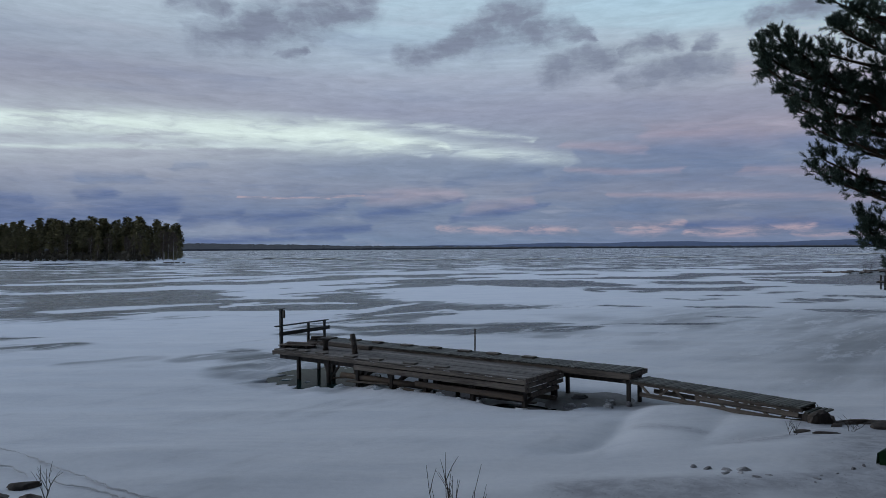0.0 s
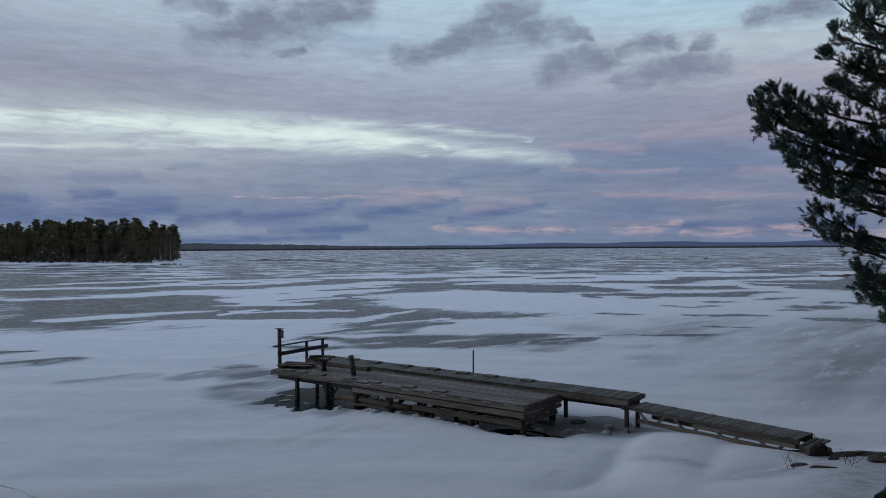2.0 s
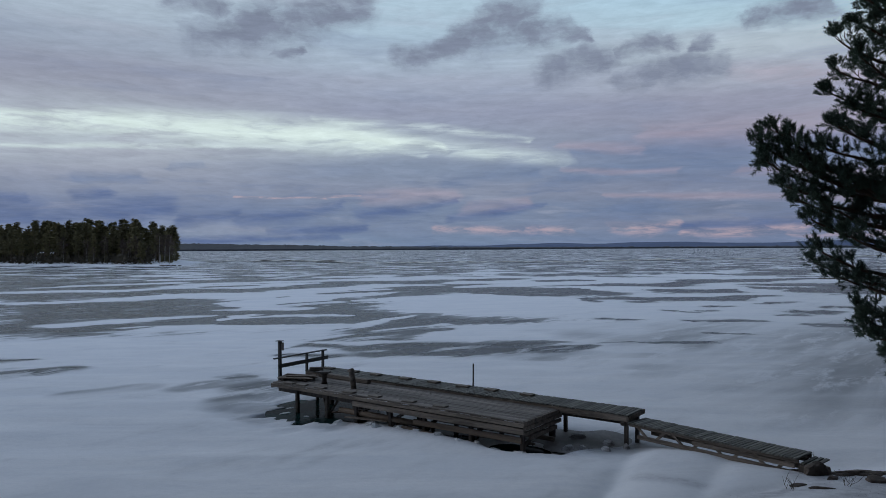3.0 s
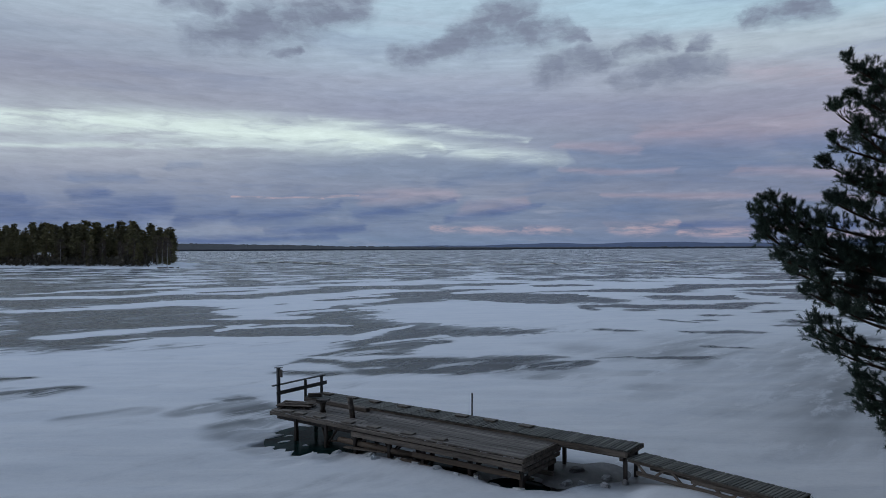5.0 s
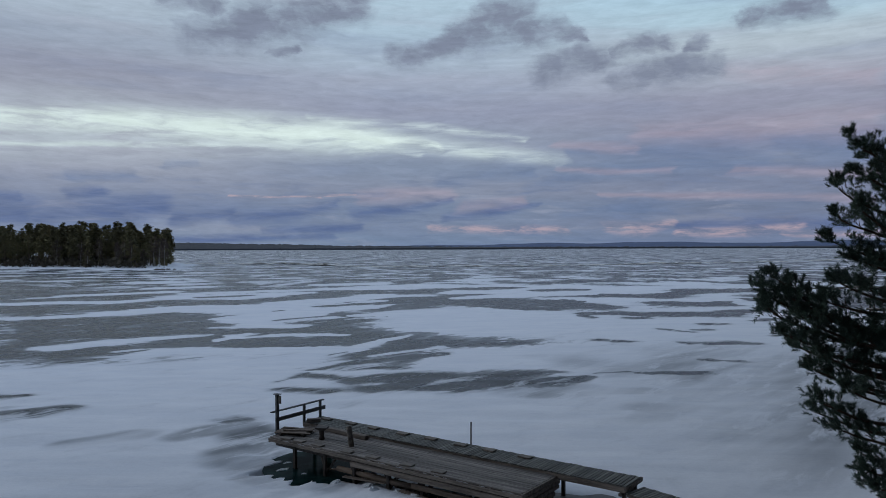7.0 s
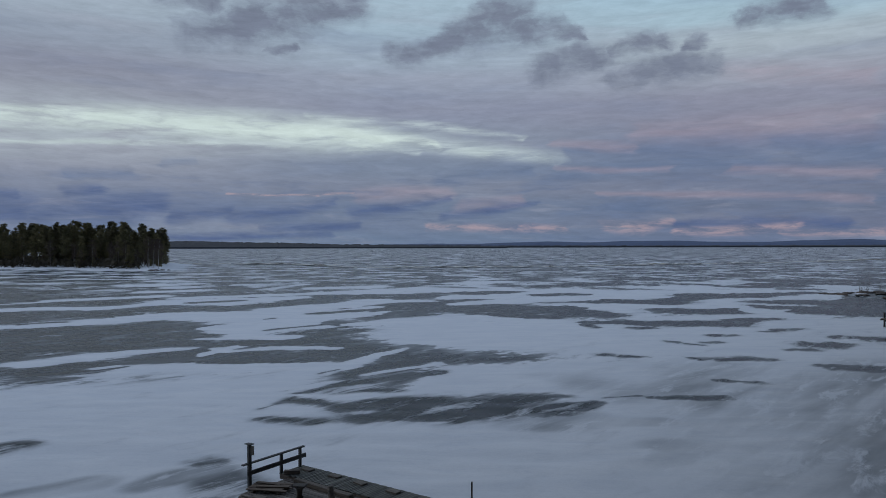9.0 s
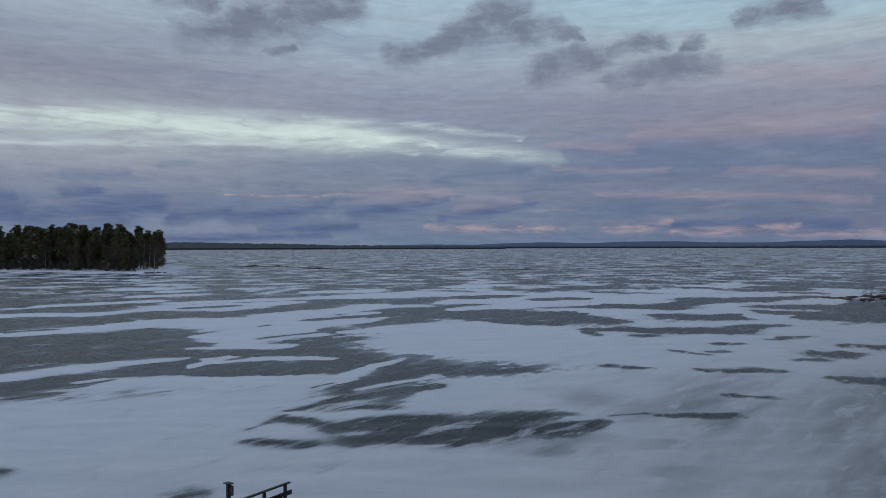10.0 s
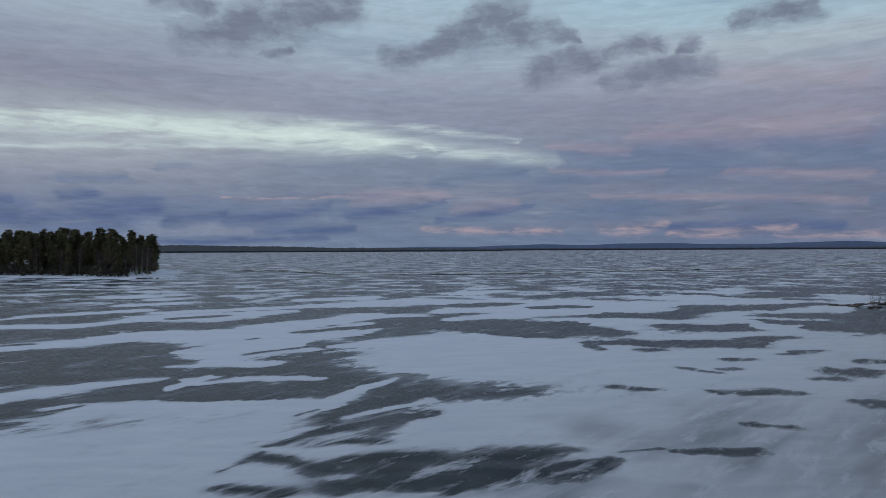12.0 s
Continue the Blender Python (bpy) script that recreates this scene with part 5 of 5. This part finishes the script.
twiggy_shrub(11.9, -8.6, 0.2, 3, 0.25, 8, "low bare twigs in shore snow")


def rowing_boat():
    """Upturned boat under a tarpaulin; only its bow reaches the view."""
    x, y = 10.86, -11.1
    top = thing("rowing_boat", pose(x, y, ground_at(x, y) - 0.15, 0, 0, 8) @ Matrix.Scale(1.2, 4), "upturned green rowing boat under a blue tarpaulin on snow", "boat")
    def shell(scale, lift, k0, k1):
        bm = bmesh.new()
        rows = []
        for k in range(k0, k1 + 1):
            q = k / 16
            wide = 0.62 * math.sin(min(q * 1.9, 1.0) * math.pi / 2) ** 0.7 * scale
            high = (0.42 + 0.06 * (1 - q)) * min(1, 0.55 + q * 3) * scale + lift
            rows.append([bm.verts.new((3.6 * q, math.cos(a) * max(wide, 0.03), max(math.sin(a), 0) ** 0.8 * high)) for a in (math.pi * j / 12 for j in range(13))])
        for r0, r1 in zip(rows, rows[1:]):
            for j in range(12):
                bm.faces.new((r0[j], r1[j], r1[j + 1], r0[j + 1]))
        bmesh.ops.solidify(bm, geom=bm.faces[:], thickness=0.02)
        return bm
    part("hull", shell(1.0, 0.0, 0, 16), HULL, top, "green painted hull", True)
    cover = shell(1.0, 0.02, 1, 15)
    cut = [f for f in cover.faces if f.calc_center_median().z < 0.27]
    bmesh.ops.delete(cover, geom=cut, context="FACES")
    part("tarpaulin", cover, TARP, top, "blue tarpaulin over the keel", True)
    return top


rowing_boat()


def ice_crack(points, wide):
    """A narrow pressure ridge where the shore ice has cracked."""
    bm = bmesh.new()
    rows = []
    for (x0, y0), (x1, y1) in zip(points, points[1:]):
        side = Vector((y1 - y0, x0 - x1)).normalized()
        n = max(int(math.hypot(x1 - x0, y1 - y0) / 0.06), 2)
        for k in range(n):
            q = k / n
            x, y = x0 + (x1 - x0) * q, y0 + (y1 - y0) * q
            s = 0.05 * noise.noise((x * 4, y * 4, 1)) + 0.03 * noise.noise((x * 13, y * 13, 4))
            w, h = wide * (0.7 + 0.5 * noise.noise((x * 5, y * 5, 7))), 0.018 + 0.014 * noise.noise((x * 7, y * 7, 3))
            ring = []
            for d, up in ((-1.6, -0.03), (-0.5, 0.4), (0.1, 1.0), (0.35, 0.2), (0.9, -0.03)):
                px, py = x + side.x * (s + d * w), y + side.y * (s + d * w)
                ring.append(bm.verts.new((px, py, ground_at(px, py) + max(up * h, -0.02) + 0.024)))
            rows.append(ring)
    for r0, r1 in zip(rows, rows[1:]):
        for j in range(4):
            bm.faces.new((r0[j], r0[j + 1], r1[j + 1], r1[j]))
    tagged(new("ice_crack", mesh_of("ice_crack", bm, SNOW, True)), "narrow snowy pressure ridge along a crack in shore ice", "ice crack", kind="structure")


ice_crack([(-3.2, -8.7), (-2.27, -9.29), (-1.49, -9.85), (-0.5, -10.73), (0.1, -11.15), (0.61, -11.6), (1.22, -11.95), (2.2, -12.4)], 0.017)
ice_crack([(-0.4, -11.25), (-0.15, -11.4), (0.42, -11.66), (0.81, -11.9), (1.3, -12.3)], 0.014)
ice_crack([(-1.7, -10.4), (-1.31, -10.58), (-0.91, -10.93), (-0.75, -11.1)], 0.014)


# ---- trees ----
def loose_faces(name, corners, mat):
    """One mesh from an array of triangles, n by 3 by 3."""
    n = len(corners)
    me = bpy.data.meshes.new(name)
    me.vertices.add(n * 3)
    me.vertices.foreach_set("co", corners.astype(np.float32).ravel())
    me.loops.add(n * 3)
    me.loops.foreach_set("vertex_index", np.arange(n * 3))
    me.polygons.add(n)
    me.polygons.foreach_set("loop_start", np.arange(0, n * 3, 3))
    me.update(calc_edges=True)
    me.materials.append(mat)
    return me


gen = np.random.default_rng(11)


def needle_shoots(bases, ways, long, count, needle, width):
    """Brush-like pine shoots: needles all round a short axis, pointing forward and out."""
    m = len(bases)
    k = count
    along = gen.random((m, k)) ** 0.8
    side = gen.normal(size=(m, k, 3))
    w = ways[:, None, :]
    side -= (side * w).sum(-1, keepdims=True) * w
    side /= np.linalg.norm(side, axis=-1, keepdims=True) + 1e-9
    start = bases[:, None, :] + w * (along * long)[..., None]
    dirs = side * gen.uniform(0.5, 1.0, (m, k, 1)) + w * gen.uniform(0.5, 1.1, (m, k, 1))
    dirs /= np.linalg.norm(dirs, axis=-1, keepdims=True)
    cross = np.cross(dirs, gen.normal(size=(m, k, 3)))
    cross /= np.linalg.norm(cross, axis=-1, keepdims=True) + 1e-9
    tip = start + dirs * (needle * gen.uniform(0.75, 1.15, (m, k, 1)))
    mid = start
    tri = np.stack([mid - cross * width, mid + cross * width, tip], 2)
    return tri.reshape(-1, 3, 3)


def unit(v):
    return v / (np.linalg.norm(v) + 1e-9)


def near_pine():
    base = np.array((10.45, -13.3))
    z0 = ground_at(*base) - 0.1
    top = thing("pine_tree", Matrix.Translation((0, 0, 0)), "tall Scots pine with dark needles on the snowy shore", "tree")
    apex = 8.6
    stem = [(base[0] + 0.10 * math.sin(q * 5), base[1] + 0.08 * math.sin(q * 4 + 1), z0 + (apex - z0) * q) for q in (k / 14 for k in range(15))]
    part("trunk", tube(stem, [0.17 * (1 - 0.9 * k / 14) + 0.012 for k in range(15)], 10), BARK, top, "flaky brown trunk", True)

    def on_stem(z):
        q = np.clip((z - z0) / (apex - z0), 0, 1) * 14
        j = min(int(q), 13)
        return np.array(stem[j]) * (1 - q + j) + np.array(stem[j + 1]) * (q - j)

    # limbs seen against the lake: height on the trunk, tip, rise of the tip, how full
    shown = [
        (7.75, (9.20, -13.40, 8.01), 0.30, 0.9), (7.60, (9.51, -13.20, 7.94), 0.30, 1.0), (7.70, (9.51, -13.50, 7.80), 0.25, 0.9), (7.45, (9.29, -13.30, 7.75), 0.10, 0.8),
        (7.35, (9.62, -13.10, 7.64), 0.10, 1.0), (7.20, (9.07, -13.30, 7.56), 0.15, 1.0), (7.00, (9.11, -13.20, 7.27), 0.12, 1.0), (6.85, (9.17, -13.50, 7.35), 0.10, 1.0),
        (6.75, (9.04, -13.20, 7.03), 0.08, 1.1), (6.65, (9.17, -13.40, 6.85), 0.05, 1.0), (6.60, (9.65, -13.10, 6.76), 0.00, 1.0), (6.35, (8.88, -13.60, 6.59), 0.15, 1.1),
        (6.30, (8.81, -13.50, 6.39), 0.10, 1.0), (6.30, (9.34, -13.30, 6.53), 0.10, 1.2), (5.85, (8.40, -13.25, 6.57), 0.32, 1.3), (5.83, (8.32, -13.15, 6.42), 0.26, 1.3),
        (5.80, (8.32, -13.20, 6.28), 0.15, 1.2), (5.86, (8.52, -13.30, 6.41), 0.15, 1.0), (5.80, (8.62, -13.40, 6.20), 0.10, 1.1), (5.80, (9.02, -13.10, 6.17), 0.05, 1.2),
        (5.75, (9.05, -13.50, 6.07), 0.05, 1.1), (5.62, (8.44, -13.30, 6.03), 0.08, 1.0), (5.50, (8.67, -13.20, 5.88), 0.05, 1.2), (5.45, (8.80, -13.40, 5.83), 0.05, 1.2),
        (5.35, (8.76, -13.30, 5.64), 0.12, 1.2), (5.25, (9.03, -13.20, 5.55), 0.05, 1.2), (5.20, (8.99, -13.60, 5.49), 0.00, 1.1), (5.30, (9.34, -13.30, 5.77), 0.00, 1.1),
        (5.00, (8.81, -13.40, 5.29), 0.15, 1.1), (4.90, (8.82, -13.30, 5.17), 0.10, 1.0), (4.80, (8.95, -13.50, 5.05), 0.05, 1.2), (4.75, (9.40, -13.20, 5.02), 0.05, 1.2),
        (4.60, (9.39, -13.10, 4.68), 0.08, 1.1), (4.50, (9.35, -13.30, 4.55), 0.00, 1.0), (4.35, (9.40, -13.40, 4.40), 0.00, 1.1), (4.30, (9.67, -13.20, 4.25), -0.05, 1.0),
        (4.00, (9.76, -13.30, 3.93), 0.00, 1.0),
    ]
    limbs = [(h, np.array(tip) + np.array((0.15, 0, -0.10)), rise, full * (0.6 if 4.6 < tip[2] < 6.3 and tip[0] > 8.75 else 1.0), True) for h, tip, rise, full in shown]
    for k in range(16):
        a = radians(-75 + 165 * gen.random())
        h = 3.4 + 0.31 * k
        reach = (1.9 - 0.13 * k) if k < 12 else 0.5
        reach = max(reach, 0.35)
        limbs.append((h, np.array((base[0] + math.cos(a) * reach, base[1] + math.sin(a) * reach, h + 0.25)), 0.15, 0.45, False))
    for h, tip, rise, full, near in limbs:
        root = on_stem(h)
        out = tip - root
        length = np.linalg.norm(out)
        pts = []
        for k in range(9):
            q = k / 8
            p = root + out * q
            p[2] += -0.14 * length * math.sin(q * math.pi) * 0.6 + rise * max(q - 0.7, 0) * 0.6
            p[:2] += gen.normal(size=2) * 0.012 * length * (0 < k < 8)
            pts.append(p)
        limb = part("limb", tube([tuple(p) for p in pts], [(0.012 + 0.017 * length) * (1 - 0.85 * k / 8) + 0.003 for k in range(9)], 6), BARK, top, "", True)
        shoots, ways, twigs = [], [], []
        flat = unit(np.cross(out, (0, 0, 1)))

        def tuft(p, w, n):
            """A bunch of shoots at a twig's end, all turned upwards and out."""
            for _ in range(n):
                shoots.append(p + gen.normal(size=3) * 0.022)
                ways.append(unit(w * 0.8 + gen.normal(size=3) * 0.42 + np.array((0, 0, 0.55))))
        for b in range(int((8 if near else 5) * full * (0.6 + 0.45 * length))):
            q = 0.3 + 0.7 * (gen.random() ** 0.7)
            j = min(int(q * 8), 7)
            p = pts[j] * (1 - q * 8 + j) + pts[j + 1] * (q * 8 - j)
            fwd = unit(pts[j + 1] - pts[j])
            w = unit(fwd * gen.uniform(0.5, 1.1) + flat * gen.uniform(-1, 1) + np.array((0, 0, gen.uniform(-0.3, 0.5))))
            tl = (0.12 + 0.26 * gen.random()) * (1.25 - 0.8 * q) * (0.8 + 0.25 * length)
            end = p + w * tl + np.array((0, 0, 0.12 * tl))
            twigs.append((p, end))
            tuft(end, w, 4)
            for s in range(int(1 + 8 * tl)):
                f = gen.uniform(0.3, 0.9)
                side = unit(w + gen.normal(size=3) * 0.7 + np.array((0, 0, 0.2)))
                fork = p + (end - p) * f
                tip2 = fork + side * gen.uniform(0.05, 0.12)
                twigs.append((fork, tip2))
                tuft(tip2, side, 3)
        for s in range(5 if near else 2):
            up = unit(out / length + np.array((0, 0, 0.5 + 2.0 * rise)) + gen.normal(size=3) * 0.3)
            end = pts[-1] + up * gen.uniform(0.02, 0.10 + 0.35 * max(rise, 0))
            twigs.append((pts[-1], end))
            tuft(end, up, 5)
        tri = needle_shoots(np.array(shoots), np.array(ways), 0.085, 44 if near else 24, 0.05, 0.0027)
        part("needles", loose_faces("needles", tri, NEEDLES), None, limb, "tufts of dark green needles")["kind"] = "stuff"
        wood = []
        for a, b in twigs:
            side = unit(np.cross(b - a, gen.normal(size=3))) * 0.006
            side2 = unit(np.cross(b - a, side)) * 0.006
            wood += [(a - side, a + side, b), (a - side2, a + side2, b)]
        part("twig_spray", loose_faces("twig_spray", np.array(wood), BARK), None, limb)["kind"] = "stuff"
    return top


near_pine()


def forest_tree(kind, seed):
    """A tree of the island: bare lower trunk, ragged crown of many small sprays."""
    r = np.random.default_rng(seed)
    high = {"pine": 14.0, "spruce": 13.0, "birch": 10.5}[kind] * r.uniform(0.92, 1.06)
    label = {"pine": "tall dark pine of the island wood", "spruce": "dark slender spruce of the island wood", "birch": "leafless pale-stemmed birch on the island shore"}[kind]
    top = thing(kind + "_tree", Matrix.Identity(4), label, "tree", "trees of the island")
    lean = r.normal(size=2) * 0.25
    stem = [(lean[0] * q * q + 0.1 * math.sin(q * 6 + seed), lean[1] * q * q, high * 0.97 * q - 0.3) for q in (k / 7 for k in range(8))]
    wide = 0.10 if kind == "birch" else 0.17
    part("trunk", tube(stem, [wide * (1 - 0.85 * k / 7) for k in range(8)], 6), BIRCH_BARK if kind == "birch" else FAR_BARK, top)
    tris = []
    low = {"pine": 0.27, "spruce": 0.03, "birch": 0.3}[kind]
    clumps = {"pine": 88, "spruce": 84, "birch": 46}[kind]
    for c in range(clumps):
        q = low + (1 - low) * r.random() ** (0.8 if kind != "spruce" else 1.0)
        rel = (q - low) / (1 - low)
        if kind == "pine":
            reach = 2.5 * (0.35 + 0.75 * math.sin(min(rel * 1.15 + 0.12, 1) * math.pi)) * r.uniform(0.4, 1.1)
        elif kind == "spruce":
            reach = 1.7 * (1.05 - rel) * r.uniform(0.5, 1.1)
        else:
            reach = 1.6 * math.sin(rel * math.pi * 0.85 + 0.25) * r.uniform(0.3, 1.0)
        a = r.uniform(0, 6.283)
        mid = np.array((math.cos(a) * reach, math.sin(a) * reach, high * q + r.uniform(-0.2, 0.3)))
        size = {"pine": 0.72, "spruce": 0.7, "birch": 0.8}[kind] * (1.0 - 0.45 * rel)
        n = 16 if kind != "birch" else 12
        p = mid + r.normal(size=(n, 1, 3)) * np.array((size, size, size * 0.45)) * 0.55
        d = r.normal(size=(n, 3, 3)) * np.array((1, 1, 0.7))
        if kind == "birch":
            d = d * 0.05
            d[:, 2] += r.normal(size=(n, 3)) * 0.3 + np.array((math.cos(a) * 0.3, math.sin(a) * 0.3, 0.5))
        else:
            d = d * 0.26
            d[:, 2, :2] *= 1.5
        tris.append(p + d)
    part("crown", loose_faces("crown", np.concatenate(tris), BIRCH_TWIGS if kind == "birch" else FAR_NEEDLES), None, top)
    return top


def island_wood():
    r = random.Random(5)
    models = [forest_tree("pine", k) for k in range(7)] + [forest_tree("spruce", 10 + k) for k in range(3)]
    birches = [forest_tree("birch", 20 + k) for k in range(3)]
    used = set()

    def plant(ob, x, y, s):
        m = pose(x, y, ground_at(x, y) - 0.1, 0, 0, r.uniform(0, 360)) @ Matrix.Scale(s, 4)
        if ob.name not in used:
            used.add(ob.name)
            ob.matrix_world = m
        else:
            copy_thing(ob, m).matrix_world = m
    count = 0
    while count < 330:
        x, y = r.uniform(-225, -80), r.uniform(205, 325)
        d = island_depth(np.array([x]), np.array([y]))[0]
        if d < 3.5 or d > 50 or (d > 16 and r.random() < 0.55):
            continue
        inland = min(1, 0.66 + d / 34)
        near_tip = max(0, 1 - (-80 - x) / 22)
        s = r.uniform(0.82, 1.12) * inland * (1 - 0.12 * near_tip)
        if d < 15 and r.random() < 0.45:
            plant(models[7 + r.randrange(3)], x, y, s * r.uniform(0.35, 0.7))
        else:
            plant(models[r.randrange(10)], x, y, s)
        count += 1
    for k in range(22):
        x = -84 - abs(r.gauss(0, 16))
        y = 214 - 0.42 * (x + 82) + r.uniform(3.5, 8.0)
        plant(birches[k % 3], x, y, r.uniform(0.55, 0.95))


island_wood()


def undergrowth():
    """Brushwood and young growth between the island's trunks."""
    r = np.random.default_rng(21)
    x, y = r.uniform(-225, -80, 60000), r.uniform(203, 300, 60000)
    d = island_depth(x, y)
    keep = (d > 2.2) & ((x - 5) / (y + 20) < -0.398) & (d < 26) & (r.random(60000) < np.where(d < 9, 1.0, 0.35))
    x, y = x[keep][:9000], y[keep][:9000]
    z = ground_height(x, y)
    base = np.stack([x, y, z], -1)[:, None, :]
    size = r.uniform(0.25, 0.75, (len(x), 1, 1))
    lift = np.zeros((len(x), 3, 3))
    lift[..., 2] = r.uniform(-0.1, 2.2, (len(x), 1)) ** 1.0
    tri = base + lift + r.normal(size=(len(x), 3, 3)) * size * np.array((0.8, 0.8, 0.9))
    tagged(new("undergrowth", loose_faces("undergrowth", tri, UNDERGROWTH)), "brown brushwood between the island trees", "undergrowth", kind="stuff")


undergrowth()


def island_hut():
    x, y = -134.0, 246.0
    top = thing("island_hut", pose(x, y, ground_at(x, y), 0, 0, -20), "low brown wooden hut among island trees", "hut")
    placed(part("wall", board(5.0, 3.6, 2.2, 0.03), HUT, top), 0, 0, 1.1)
    roof = bmesh.new()
    pts = [roof.verts.new(p) for p in ((-2.9, -2.2, 2.1), (2.9, -2.2, 2.1), (2.9, 0, 3.2), (-2.9, 0, 3.2), (2.9, 2.2, 2.1), (-2.9, 2.2, 2.1))]
    roof.faces.new((pts[0], pts[1], pts[2], pts[3]))
    roof.faces.new((pts[3], pts[2], pts[4], pts[5]))
    bmesh.ops.solidify(roof, geom=roof.faces[:], thickness=0.15)
    part("roof", roof, FAR_BARK, top)
    placed(part("door", board(0.9, 0.08, 1.9, 0.02), POST_WOOD, top), 0.8, -1.83, 0.97)


island_hut()


def shore_willows():
    """Brushwood and stones at the island's tip."""
    r = random.Random(9)
    for k in range(10):
        x, y = -83.5 + r.uniform(-1.5, 4.5), 214 + r.uniform(-3, 2)
        ob = new("shore_stone", mesh_of("shore_stone", boulder((r.uniform(0.5, 1.2), r.uniform(0.4, 0.8), 0.5), 0.6, 60 + k, 2), ROCK))
        ob.matrix_world = pose(x, y, ground_at(x, y) + 0.05, 0, 0, r.uniform(0, 180))
        tagged(ob, "dark stone at the island's snowy point", "stone", "shore stones of the island")


shore_willows()


# ---- broken ice ridge across the lake ----
def ice_ridge():
    r = np.random.default_rng(4)
    line = [(-130, 310), (-85, 297), (-55, 288), (-18, 236), (26, 243), (50, 247), (127, 290), (150, 298), (246, 368), (330, 420)]
    tris = []
    for (x0, y0), (x1, y1) in zip(line, line[1:]):
        long = math.hypot(x1 - x0, y1 - y0)
        for k in range(int(long * 3.6)):
            q = r.random()
            x, y = x0 + (x1 - x0) * q, y0 + (y1 - y0) * q
            heap = 0.5 + 0.5 * noise.noise((x * 0.06, y * 0.06, 2.0))
            heap = max(heap - 0.2, 0.04) * 2.0
            s = r.uniform(0.3, 1.0) * (0.35 + 1.5 * heap)
            c = np.array((x + r.normal() * 1.2, y + r.normal() * 2.0, s * 0.2))
            v = r.normal(size=(4, 3)) * np.array((s * 1.4, s * 1.2, s * 0.11))
            v[:, 2] = np.abs(v[:, 2])
            for f in ((0, 1, 2), (0, 2, 3), (0, 3, 1), (1, 3, 2)):
                tris.append(c + v[list(f)])
    ob = new("ice_ridge", loose_faces("ice_ridge", np.array(tris), RIDGE_ICE))
    tagged(ob, "low ridge of broken white ice slabs across the lake", "ice ridge", kind="stuff")


ice_ridge()


# ---- far along the same shore: stones, brushwood and a small jetty ----
def stony_spit():
    r = random.Random(13)
    for k in range(26):
        x, y = 66 + abs(r.gauss(0, 6)), 90 + r.gauss(0, 3.5)
        ob = new("shore_stone", mesh_of("shore_stone", boulder((r.uniform(0.5, 1.3), r.uniform(0.3, 0.7), r.uniform(0.25, 0.5)), 0.6, 80 + k, 2), ROCK))
        ob.matrix_world = pose(x, y, ground_at(x, y) + 0.08, 0, 0, r.uniform(0, 180))
        tagged(ob, "dark stone on a snowy spit", "stone", "stones of the spit")
    for k in range(7):
        twiggy_shrub(71 + r.uniform(0, 8), 92 + r.uniform(-2, 4), 2.6, 9, 0.7, 50 + k, "bare brushwood on a stony spit")


stony_spit()


def small_jetty():
    top = thing("small_jetty", pose(45.9, 47.2, 0, 0, 0, -12), "small old timber jetty on the frozen shore", "jetty")
    for k in range(9):
        placed(part("plank", board(0.16, 1.3, 0.04), BEAM_WOOD, top), 0.1 + 0.19 * k, 0, 1.0)
    for v in (-0.5, 0.5):
        placed(part("beam", board(1.8, 0.1, 0.14), POST_WOOD, top), 0.85, v, 0.90)
        for x in (0.3, 1.5):
            part("post", between((x, v, -0.1), (x, v, 1.55 if x < 1 else 0.85), 0.13, 0.13), POST_WOOD, top)


small_jetty()
